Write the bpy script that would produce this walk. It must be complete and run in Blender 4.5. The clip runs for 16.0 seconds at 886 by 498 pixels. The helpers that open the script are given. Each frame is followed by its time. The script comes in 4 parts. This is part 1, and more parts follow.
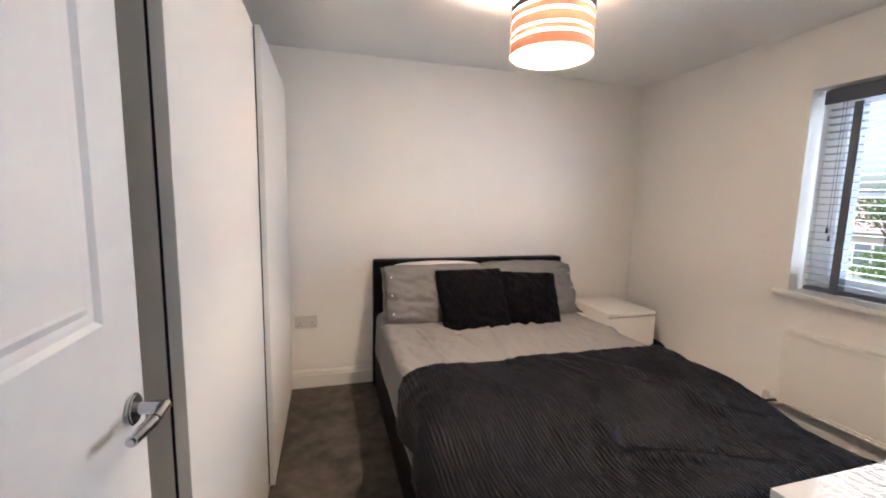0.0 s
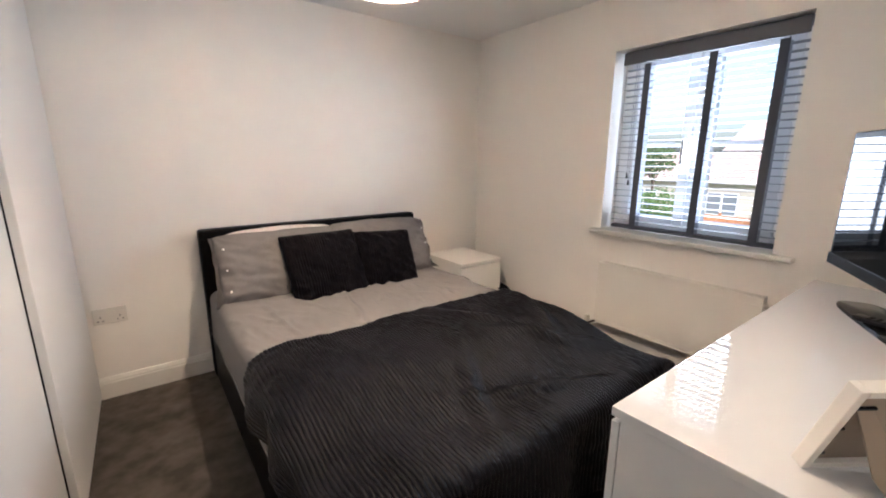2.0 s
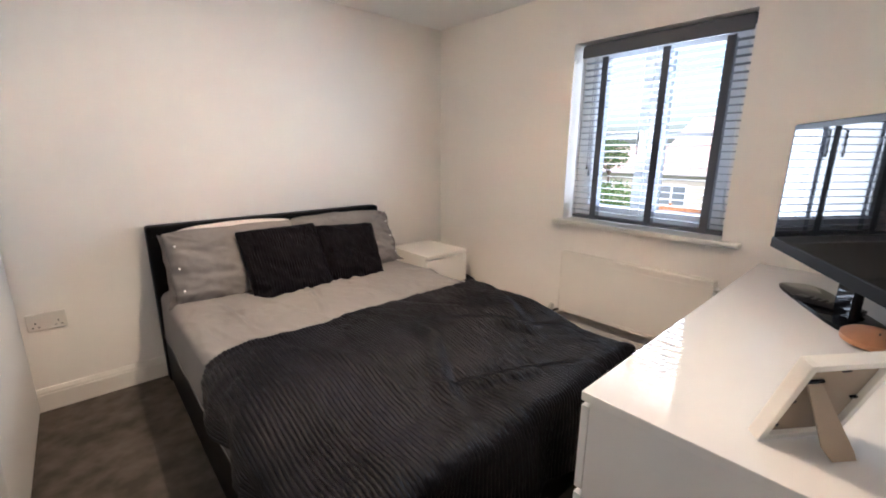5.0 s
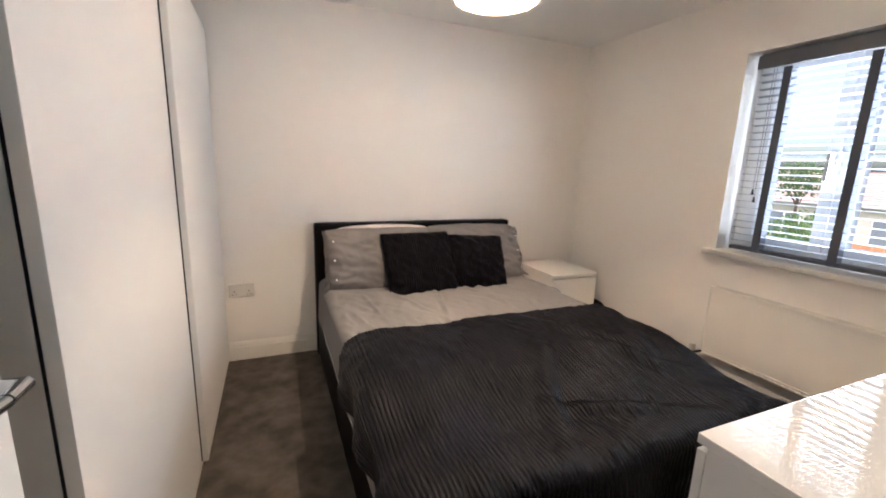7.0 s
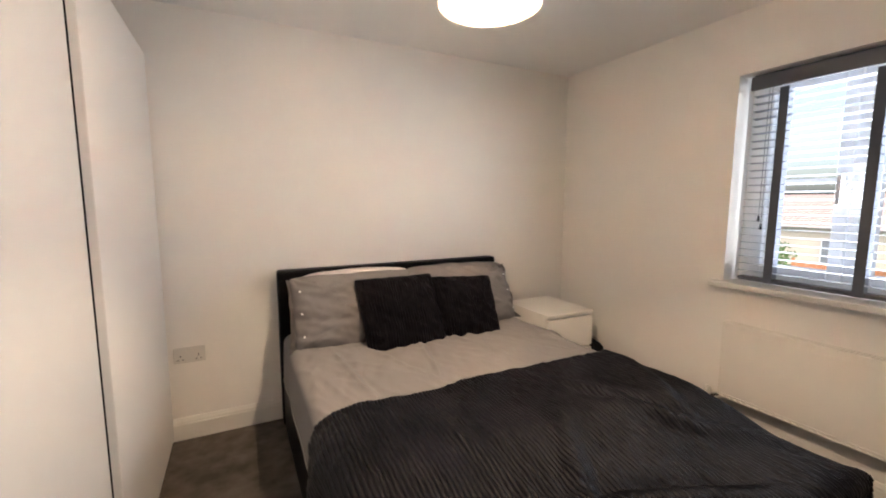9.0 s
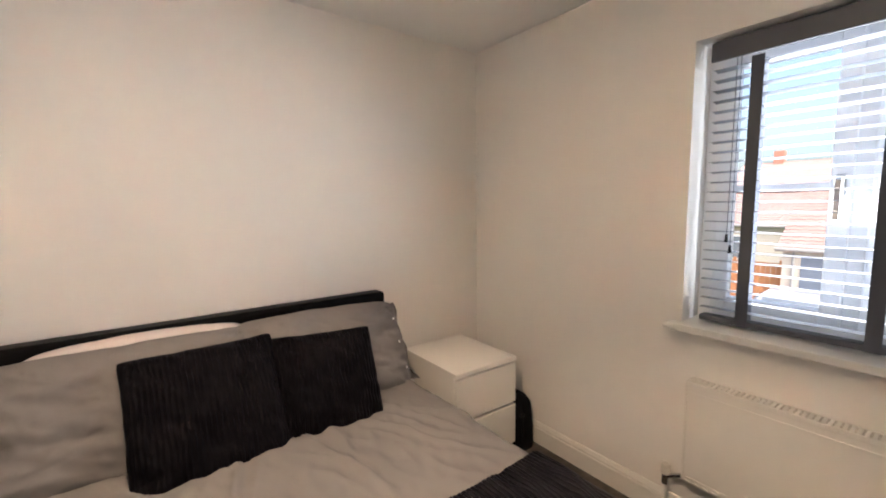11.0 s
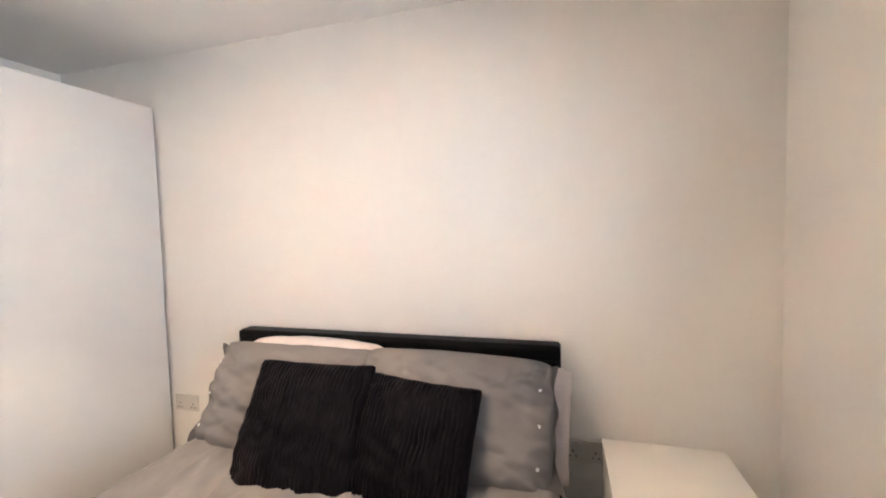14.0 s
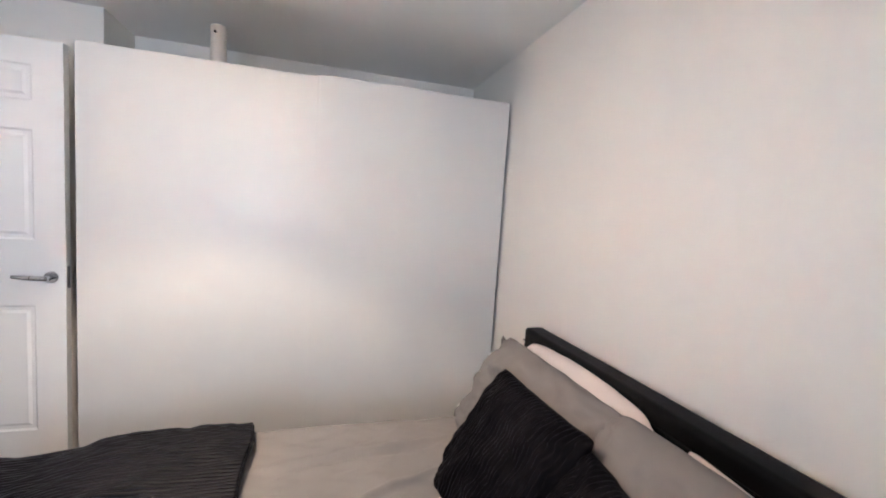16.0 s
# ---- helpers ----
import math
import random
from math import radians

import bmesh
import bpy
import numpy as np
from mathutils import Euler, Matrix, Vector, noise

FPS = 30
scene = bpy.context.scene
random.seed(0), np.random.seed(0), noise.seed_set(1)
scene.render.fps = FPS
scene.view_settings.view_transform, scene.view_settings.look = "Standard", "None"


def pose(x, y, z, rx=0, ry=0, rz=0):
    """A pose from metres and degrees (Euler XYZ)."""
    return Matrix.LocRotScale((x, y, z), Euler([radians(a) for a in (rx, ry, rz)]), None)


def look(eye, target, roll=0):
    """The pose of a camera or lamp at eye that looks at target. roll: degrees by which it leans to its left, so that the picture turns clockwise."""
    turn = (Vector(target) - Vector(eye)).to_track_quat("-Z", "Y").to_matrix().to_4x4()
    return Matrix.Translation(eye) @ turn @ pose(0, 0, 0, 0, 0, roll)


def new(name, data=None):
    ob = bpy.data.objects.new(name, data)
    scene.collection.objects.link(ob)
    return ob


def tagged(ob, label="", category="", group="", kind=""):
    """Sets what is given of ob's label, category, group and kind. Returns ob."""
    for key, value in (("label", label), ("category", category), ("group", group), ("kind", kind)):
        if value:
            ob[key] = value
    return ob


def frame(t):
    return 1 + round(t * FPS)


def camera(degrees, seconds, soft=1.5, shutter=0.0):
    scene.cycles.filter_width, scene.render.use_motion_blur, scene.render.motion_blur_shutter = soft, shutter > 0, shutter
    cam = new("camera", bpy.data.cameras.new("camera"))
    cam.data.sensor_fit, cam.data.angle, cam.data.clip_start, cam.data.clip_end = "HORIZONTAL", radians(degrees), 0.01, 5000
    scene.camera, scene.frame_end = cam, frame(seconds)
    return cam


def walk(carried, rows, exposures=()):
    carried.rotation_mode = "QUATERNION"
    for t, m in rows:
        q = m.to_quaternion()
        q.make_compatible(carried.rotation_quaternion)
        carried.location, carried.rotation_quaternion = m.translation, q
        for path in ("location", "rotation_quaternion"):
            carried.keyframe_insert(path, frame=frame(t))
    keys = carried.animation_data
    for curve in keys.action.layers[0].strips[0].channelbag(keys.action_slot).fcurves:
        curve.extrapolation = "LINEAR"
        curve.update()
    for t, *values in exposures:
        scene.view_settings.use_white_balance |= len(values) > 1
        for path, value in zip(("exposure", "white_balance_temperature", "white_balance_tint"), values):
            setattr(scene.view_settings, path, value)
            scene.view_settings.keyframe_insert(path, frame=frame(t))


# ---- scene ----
cam = camera(94.7, 16.0, soft=1.9)
PATH = [
    (0, (0.263, -2.858, 1.333), (0.808, -0.95, 1.083), 1.2),
    (0.5, (0.275, -2.803, 1.329), (0.978, -0.952, 1.043), 1.6),
    (1, (0.271, -2.763, 1.327), (1.156, -1.001, 0.993), 1.3),
    (1.5, (0.297, -2.75, 1.322), (1.337, -1.088, 0.93), 0.6),
    (2, (0.322, -2.746, 1.307), (1.486, -1.179, 0.873), 0.2),
    (2.5, (0.332, -2.727, 1.294), (1.574, -1.229, 0.83), -0.2),
    (3, (0.324, -2.706, 1.29), (1.608, -1.249, 0.813), -0.6),
    (3.5, (0.329, -2.724, 1.299), (1.614, -1.267, 0.824), -1.2),
    (6, (0.32, -2.726, 1.294), (1.583, -1.244, 0.838), 2.6),
    (6.5, (0.32, -2.775, 1.288), (1.324, -1.102, 0.849), 2.4),
    (7, (0.322, -2.801, 1.289), (1.084, -0.995, 0.892), 1.9),
    (7.5, (0.325, -2.806, 1.306), (0.938, -0.932, 0.973), 1.4),
    (8, (0.331, -2.794, 1.325), (0.942, -0.91, 1.047), 0.8),
    (8.5, (0.35, -2.703, 1.309), (1.069, -0.853, 1.056), 0.4),
    (9, (0.377, -2.505, 1.29), (1.273, -0.732, 1.058), 0.1),
    (11.5, (1.268, -1.91, 1.368), (2.461, -0.318, 1.146), -0.8),
    (12, (1.512, -1.902, 1.382), (2.493, -0.169, 1.19), -0.5),
    (12.5, (1.641, -1.876, 1.366), (2.371, -0.023, 1.163), -2.0),
    (13, (1.762, -1.853, 1.377), (2.024, 0.122, 1.184), -0.6),
    (13.5, (1.920, -1.823, 1.368), (1.762, 0.165, 1.200), -1.7),
    (14, (2.010, -1.638, 1.350), (1.450, 0.280, 1.244), -1.5),
    (14.5, (2.022, -1.504, 1.330), (1.088, 0.264, 1.257), -0.0),
    (15, (2.062, -1.308, 1.334), (0.688, 0.141, 1.219), 0.9),
    (15.5, (2.079, -1.173, 1.357), (0.409, -0.084, 1.197), 1.4),
    (16, (2.130, -0.965, 1.365), (0.217, -0.404, 1.196), 3.8),
]
LIGHT = [(0, 3.42, 5750, 12), (1.5, 3.43, 5800, 12), (3, 3.52, 5750, 12), (6, 3.51, 5750, 12), (7.5, 3.38, 6100, 12), (9, 3.34, 6350, 13), (11.5, 3.25, 6300, 13), (12.5, 3.27, 7300, 13), (13, 3.54, 7750, 13), (13.5, 3.72, 6500, 12), (14, 3.85, 5900, 12), (15, 3.48, 6150, 12), (15.5, 3.40, 5850, 12), (16, 3.41, 5500, 12)]
walk(cam, [(t, look(eye, target, roll)) for t, eye, target, roll in PATH], LIGHT)


# ---- light ----
world = bpy.data.worlds.new("sky")
scene.world = world
world.use_nodes = True
wn = world.node_tree.nodes
sky = wn.new("ShaderNodeTexSky")
sky.sky_type = "NISHITA"
sky.sun_disc = False
sky.sun_elevation, sky.sun_rotation = radians(44), radians(-139)
sky.dust_density, sky.air_density = 4.0, 1.0
world.node_tree.links.new(sky.outputs[0], wn["Background"].inputs[0])
wn["Background"].inputs[1].default_value = 0.046
sun = new("sun", bpy.data.lights.new("sun", "SUN"))
sun.data.energy, sun.data.angle, sun.data.color = 0.4, radians(60), (1.0, 0.96, 0.90)
sun.matrix_world = look((-6, -7.0, 9), (0, 0, 0))
# the sky's light in the window opening, behind the blind
window_light = new("window_light", bpy.data.lights.new("window_light", "AREA"))
window_light.data.shape, window_light.data.size, window_light.data.size_y = "RECTANGLE", 0.64, 0.88
window_light.data.energy, window_light.data.color = 3.6, (0.87, 0.935, 1.0)
window_light.matrix_world = look((2.842, -1.697, 1.41), (0, -1.697, 1.41))
LAMP = (1.06, -1.45)
bulb_light = new("bulb_light", bpy.data.lights.new("bulb_light", "POINT"))
bulb_light.data.energy, bulb_light.data.color, bulb_light.data.shadow_soft_size = 5.3, (1.0, 0.75, 0.52), 0.016
bulb_light.matrix_world = pose(LAMP[0], LAMP[1], 1.963)

# ---- materials ----
def mat(name, color, rough=0.6, metal=0.0, var=0.06, scale=6.0, bump=0.0, bscale=200.0, coat=0.0, spec=0.5, sheen=0.0, trans=0.0, emit=0.0, ecol=None, fine=0.0, stretch=(1, 1, 1), rand=0.0):
    m = bpy.data.materials.new(name)
    m.use_nodes = True
    nt = m.node_tree
    n, l = nt.nodes, nt.links
    b = n["Principled BSDF"]
    b.inputs["Roughness"].default_value = rough
    b.inputs["Metallic"].default_value = metal
    b.inputs["Specular IOR Level"].default_value = spec
    b.inputs["Coat Weight"].default_value = coat
    b.inputs["Coat Roughness"].default_value = 0.05
    b.inputs["Sheen Weight"].default_value = sheen
    b.inputs["Transmission Weight"].default_value = trans
    b.inputs["Base Color"].default_value = (*color, 1)
    co = n.new("ShaderNodeTexCoord")
    mp = n.new("ShaderNodeMapping")
    mp.inputs["Scale"].default_value = stretch
    l.new(co.outputs["Object"], mp.inputs[0])
    if var or fine or rand:
        a = n.new("ShaderNodeTexNoise")
        a.inputs["Scale"].default_value, a.inputs["Detail"].default_value = scale, 5
        c = n.new("ShaderNodeTexNoise")
        c.inputs["Scale"].default_value, c.inputs["Detail"].default_value = scale * 22, 3
        l.new(mp.outputs[0], a.inputs["Vector"]), l.new(mp.outputs[0], c.inputs["Vector"])
        v = n.new("ShaderNodeMath"); v.operation = "MULTIPLY_ADD"
        v.inputs[1].default_value, v.inputs[2].default_value = 2 * var, 1 - var
        l.new(a.outputs["Fac"], v.inputs[0])
        w = n.new("ShaderNodeMath"); w.operation = "MULTIPLY_ADD"
        w.inputs[1].default_value, w.inputs[2].default_value = 2 * fine, 1 - fine
        l.new(c.outputs["Fac"], w.inputs[0])
        x = n.new("ShaderNodeMath"); x.operation = "MULTIPLY"
        l.new(v.outputs[0], x.inputs[0]), l.new(w.outputs[0], x.inputs[1])
        if rand:
            oi = n.new("ShaderNodeObjectInfo")
            r = n.new("ShaderNodeMath"); r.operation = "MULTIPLY_ADD"
            r.inputs[1].default_value, r.inputs[2].default_value = 2 * rand, 1 - rand
            l.new(oi.outputs["Random"], r.inputs[0])
            y = n.new("ShaderNodeMath"); y.operation = "MULTIPLY"
            l.new(x.outputs[0], y.inputs[0]), l.new(r.outputs[0], y.inputs[1])
            x = y
        h = n.new("ShaderNodeHueSaturation")
        h.inputs["Color"].default_value = (*color, 1)
        l.new(x.outputs[0], h.inputs["Value"])
        l.new(h.outputs[0], b.inputs["Base Color"])
    if bump:
        t = n.new("ShaderNodeTexNoise")
        t.inputs["Scale"].default_value, t.inputs["Detail"].default_value = bscale, 4
        l.new(mp.outputs[0], t.inputs["Vector"])
        bp = n.new("ShaderNodeBump")
        bp.inputs["Strength"].default_value, bp.inputs["Distance"].default_value = bump, 0.002
        l.new(t.outputs["Fac"], bp.inputs["Height"])
        l.new(bp.outputs[0], b.inputs["Normal"])
    if emit:
        b.inputs["Emission Color"].default_value = (*(ecol or color), 1)
        b.inputs["Emission Strength"].default_value = emit
    return m


def translucent(name, color, amount, rough=0.8):
    m = mat(name, color, rough, var=0.04)
    n, l = m.node_tree.nodes, m.node_tree.links
    t = n.new("ShaderNodeBsdfTranslucent"); t.inputs[0].default_value = (*color, 1)
    x = n.new("ShaderNodeMixShader"); x.inputs[0].default_value = amount
    l.new(n["Principled BSDF"].outputs[0], x.inputs[1]), l.new(t.outputs[0], x.inputs[2])
    l.new(x.outputs[0], n["Material Output"].inputs[0])
    return m


def nap_and_highlight(name, dark, light, streak, stretch, patch, low=0.40, high=0.64, bump=0.6, bscale=420, spec=0.03, sheen=0.0, rough=0.8):
    """Pile brushed both ways: pale streaks where it lies over, in loose patches; on plush they also paint in
    highlights.
    """
    m = mat(name, dark, rough, var=0, bump=bump, bscale=bscale, spec=spec, sheen=sheen)
    m.node_tree.nodes["Principled BSDF"].inputs["Sheen Roughness"].default_value = 0.35
    n, l = m.node_tree.nodes, m.node_tree.links
    co = n.new("ShaderNodeTexCoord")
    mp = n.new("ShaderNodeMapping")
    mp.inputs["Scale"].default_value = stretch
    l.new(co.outputs["Object"], mp.inputs[0])
    a = n.new("ShaderNodeTexNoise")
    a.inputs["Scale"].default_value, a.inputs["Detail"].default_value = streak, 4
    l.new(mp.outputs[0], a.inputs["Vector"])
    b = n.new("ShaderNodeTexNoise")
    b.inputs["Scale"].default_value, b.inputs["Detail"].default_value = patch, 3
    l.new(co.outputs["Object"], b.inputs["Vector"])
    s1 = n.new("ShaderNodeMath"); s1.operation = "MULTIPLY_ADD"
    s1.inputs[1].default_value = 0.55
    l.new(a.outputs["Fac"], s1.inputs[0])
    s2 = n.new("ShaderNodeMath"); s2.operation = "MULTIPLY"
    s2.inputs[1].default_value = 0.45
    l.new(b.outputs["Fac"], s2.inputs[0]), l.new(s2.outputs[0], s1.inputs[2])
    r = n.new("ShaderNodeValToRGB")
    r.color_ramp.elements[0].position, r.color_ramp.elements[1].position = low, high
    r.color_ramp.elements[0].color, r.color_ramp.elements[1].color = (*dark, 1), (*light, 1)
    l.new(s1.outputs[0], r.inputs[0]), l.new(r.outputs[0], n["Principled BSDF"].inputs["Base Color"])
    return m


M = dict(
    wall=mat("wall_paint", (0.87, 0.835, 0.775), 0.75, var=0.02, scale=1.5, fine=0.012, bump=0.05, bscale=160),
    ceil=mat("ceiling_paint", (0.86, 0.85, 0.82), 0.85, var=0.02, scale=1.2, fine=0.01, bump=0.05, bscale=120),
    trim=mat("gloss_trim_paint", (0.82, 0.79, 0.72), 0.35, var=0.03, scale=5, bump=0.04, bscale=60),
    door=mat("white_door_paint", (0.82, 0.82, 0.81), 0.30, var=0.02, scale=4, bump=0.06, bscale=70, stretch=(1, 1, 0.15)),
    ward=mat("white_gloss_lacquer", (0.71, 0.70, 0.675), 0.36, var=0.015, scale=2, bump=0.012, bscale=25, spec=0.32),
    carc=mat("white_carcass", (0.74, 0.73, 0.70), 0.5, var=0.02),
    gloss=mat("white_high_gloss", (0.74, 0.73, 0.71), 0.02, var=0.012, scale=3, spec=0.30),
    matt=mat("white_foil_furniture", (0.82, 0.79, 0.73), 0.42, var=0.02, scale=4, bump=0.02, bscale=200),
    # Black put where gaps and holes lie in shade, and on other dark parts.
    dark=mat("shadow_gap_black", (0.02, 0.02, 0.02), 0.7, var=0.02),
    carpet=nap_and_highlight("brown_grey_carpet", (0.072, 0.060, 0.048), (0.140, 0.119, 0.098), 11, (1, 1, 1), 4, 0.40, 0.64, 1.0, 420, 0.02),
    leather=mat("black_faux_leather", (0.006, 0.0055, 0.0052), 0.42, var=0.12, scale=9, bump=0.25, bscale=260, spec=0.05),
    sheet=mat("grey_cotton", (0.245, 0.226, 0.214), 0.92, var=0.05, scale=7, fine=0.03, bump=0.22, bscale=700, sheen=0.03, spec=0.1),
    pillow=mat("grey_pillow_cotton", (0.190, 0.176, 0.166), 0.92, var=0.05, scale=7, fine=0.03, bump=0.22, bscale=700, sheen=0.03, spec=0.1),
    pale=mat("pale_pillow_cotton", (0.66, 0.59, 0.56), 0.92, var=0.04, scale=7, bump=0.2, bscale=600, spec=0.2),
    # Throw and cushion streaks put broken rib highlights into the colour, besides the nap.
    plush=nap_and_highlight("charcoal_plush", (0.0016, 0.0014, 0.0020), (0.0165, 0.0142, 0.0175), 115, (1, 0.2, 1), 6, 0.44, 0.70, spec=0.14, rough=0.38),
    plush2=nap_and_highlight("dark_plum_plush", (0.0032, 0.0026, 0.0034), (0.0088, 0.0072, 0.0086), 60, (1, 0.35, 1), 7, 0.4, 0.66, spec=0.04, rough=0.5),
    chrome=mat("polished_chrome", (0.62, 0.62, 0.63), 0.16, 1.0, var=0.05, scale=20),
    upvc=mat("white_upvc", (0.84, 0.85, 0.86), 0.3, var=0.02),
    slat=mat("mid_grey_slat", (0.25, 0.265, 0.29), 0.45, var=0.03, scale=8),
    tape=mat("dark_grey_tape", (0.100, 0.104, 0.122), 0.85, var=0.08, scale=20, bump=0.3, bscale=900),
    valance=mat("grey_wood_valance", (0.088, 0.091, 0.106), 0.5, var=0.08, scale=6, stretch=(1, 0.1, 1), bump=0.1, bscale=90),
    rad=mat("radiator_enamel", (0.80, 0.765, 0.695), 0.35, var=0.015, scale=5, bump=0.02, bscale=80),
    plastic=mat("white_plastic", (0.66, 0.63, 0.57), 0.3, var=0.02),
    black=mat("black_plastic", (0.015, 0.014, 0.016), 0.2, var=0.1, scale=12, spec=0.14),
    casing=mat("satin_black_casing", (0.010, 0.010, 0.011), 0.5, var=0.08, scale=14, spec=0.08),
    fabric=mat("black_nylon", (0.006, 0.006, 0.007), 0.8, var=0.15, scale=25, bump=0.4, bscale=600, spec=0.1),
    bark=mat("grey_brown_bark", (0.10, 0.075, 0.055), 0.9, var=0.25, scale=6, bump=0.5, bscale=40),
    screen=mat("glossy_black_screen", (0.008, 0.008, 0.009), 0.03, var=0.02, coat=0.0, spec=0.10),
    card=mat("grey_brown_card", (0.34, 0.275, 0.21), 0.85, var=0.06, scale=12, bump=0.15, bscale=300),
    wood=mat("orange_brown_wood", (0.42, 0.20, 0.10), 0.5, var=0.15, scale=8, stretch=(1, 6, 6), bump=0.1, bscale=90),
    tag=mat("white_fabric_label", (0.8, 0.78, 0.75), 0.8, var=0.03),
    render=mat("cream_house_render", (0.66, 0.60, 0.50), 0.9, var=0.06, scale=0.8, fine=0.04, bump=0.2, bscale=30),
    brick=mat("red_house_brick", (0.42, 0.21, 0.15), 0.9, var=0.10, scale=1.2, rand=0.15),
    tile=mat("terracotta_roof_tile", (0.52, 0.37, 0.32), 0.85, var=0.16, scale=2.0, rand=0.14),
    grass=mat("lawn_grass", (0.10, 0.16, 0.05), 1.0, var=0.3, scale=0.5, fine=0.2),
    paving=mat("pale_paving", (0.42, 0.41, 0.39), 0.9, var=0.12, scale=0.4, fine=0.08),
    fence=mat("orange_fence_wood", (0.48, 0.22, 0.10), 0.8, var=0.15, scale=3, rand=0.12),
    leaf=mat("green_leaf", (0.09, 0.16, 0.045), 0.7, var=0.3, scale=6, rand=0.2),
    hglass=mat("dark_house_glass", (0.22, 0.25, 0.28), 0.08, var=0.05, spec=0.8),
    car=mat("white_car_paint", (0.75, 0.76, 0.77), 0.2, var=0.02, coat=0.6),
    garage=mat("blue_grey_garage_door", (0.20, 0.24, 0.30), 0.5, var=0.05),
)
M["shade_black"] = translucent("black_shade_card", (0.03, 0.025, 0.022), 0.08)
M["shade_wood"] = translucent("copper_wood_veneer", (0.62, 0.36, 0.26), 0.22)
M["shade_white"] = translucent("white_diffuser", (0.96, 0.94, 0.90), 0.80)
# Paler copy of the tape grey: light from behind is put into its colour.
M["tape_back"] = translucent("grey_tape_backlight_in_colour", (0.30, 0.31, 0.34), 0.7)
M["bulb"] = mat("glowing_bulb", (1, 0.9, 0.75), 0.5, var=0, emit=8, ecol=(1.0, 0.86, 0.70))
glass = bpy.data.materials.new("window_glass")
glass.use_nodes = True
gn = glass.node_tree.nodes
gb = gn["Principled BSDF"]
gb.inputs["Transmission Weight"].default_value, gb.inputs["Roughness"].default_value, gb.inputs["IOR"].default_value = 1.0, 0.0, 1.02
M["glass"] = glass


# ---- mesh helpers ----
def mesh_object(name, bm, material, smooth=False, sharp=40):
    me = bpy.data.meshes.new(name)
    bm.normal_update()
    bm.to_mesh(me)
    bm.free()
    me.materials.append(M[material])
    if smooth:
        for p in me.polygons:
            p.use_smooth = True
        me.set_sharp_from_angle(angle=radians(sharp))
    return new(name, me)


def part(name, bm, material, parent, label="", smooth=False):
    ob = mesh_object(name, bm, material, smooth)
    ob.parent = parent
    if label:
        ob["label"] = label
    return ob


def thing(name, x, y, z, label, category, group="", kind="", rz=0.0):
    ob = new(name)
    ob.matrix_world = pose(x, y, z, 0, 0, rz)
    return tagged(ob, label, category, group, kind)


def box(x0, x1, y0, y1, z0, z1, bevel=0.0, seg=2, bm=None):
    fresh = bmesh.new()
    bmesh.ops.create_cube(fresh, size=1.0)
    bmesh.ops.scale(fresh, vec=(x1 - x0, y1 - y0, z1 - z0), verts=fresh.verts)
    bmesh.ops.translate(fresh, vec=((x0 + x1) / 2, (y0 + y1) / 2, (z0 + z1) / 2), verts=fresh.verts)
    if bevel:
        bmesh.ops.bevel(fresh, geom=fresh.edges[:], offset=bevel, segments=seg, profile=0.6, affect="EDGES")
    if bm is None:
        return fresh
    return join(bm, fresh)


def join(bm, other):
    me = bpy.data.meshes.new("tmp")
    other.to_mesh(me)
    other.free()
    bm.from_mesh(me)
    bpy.data.meshes.remove(me)
    return bm


def tube(p, q, r, r2=None, seg=20, bevel=0.0):
    bm = bmesh.new()
    p, q = Vector(p), Vector(q)
    d = q - p
    bmesh.ops.create_cone(bm, cap_ends=True, segments=seg, radius1=r, radius2=r if r2 is None else r2, depth=d.length)
    if bevel:
        caps = [e for e in bm.edges if abs(e.verts[0].co.z - e.verts[1].co.z) < 1e-6]
        bmesh.ops.bevel(bm, geom=caps, offset=bevel, segments=2, affect="EDGES")
    bmesh.ops.transform(bm, matrix=Matrix.Translation((p + q) / 2) @ d.to_track_quat("Z", "Y").to_matrix().to_4x4(), verts=bm.verts)
    return bm


def lathe(profile, seg=40, centre=(0, 0, 0)):
    """A turned shape from (radius, height) pairs."""
    bm = bmesh.new()
    rings = []
    for r, z in profile:
        rings.append([bm.verts.new((centre[0] + r * math.cos(a), centre[1] + r * math.sin(a), centre[2] + z)) for a in (2 * math.pi * i / seg for i in range(seg))])
    for a, b in zip(rings, rings[1:]):
        for i in range(seg):
            j = (i + 1) % seg
            bm.faces.new((a[i], a[j], b[j], b[i]))
    return bm


def grid_mesh(P, closed_u=False):
    """A mesh from an array of points (rows, columns, 3)."""
    bm = bmesh.new()
    rows, cols = P.shape[:2]
    v = [[bm.verts.new(P[i, j]) for j in range(cols)] for i in range(rows)]
    for i in range(rows - 1):
        for j in range(cols - 1):
            bm.faces.new((v[i][j], v[i + 1][j], v[i + 1][j + 1], v[i][j + 1]))
    return bm


def fnoise(x, y, z=0.0):
    return noise.noise((x, y, z))


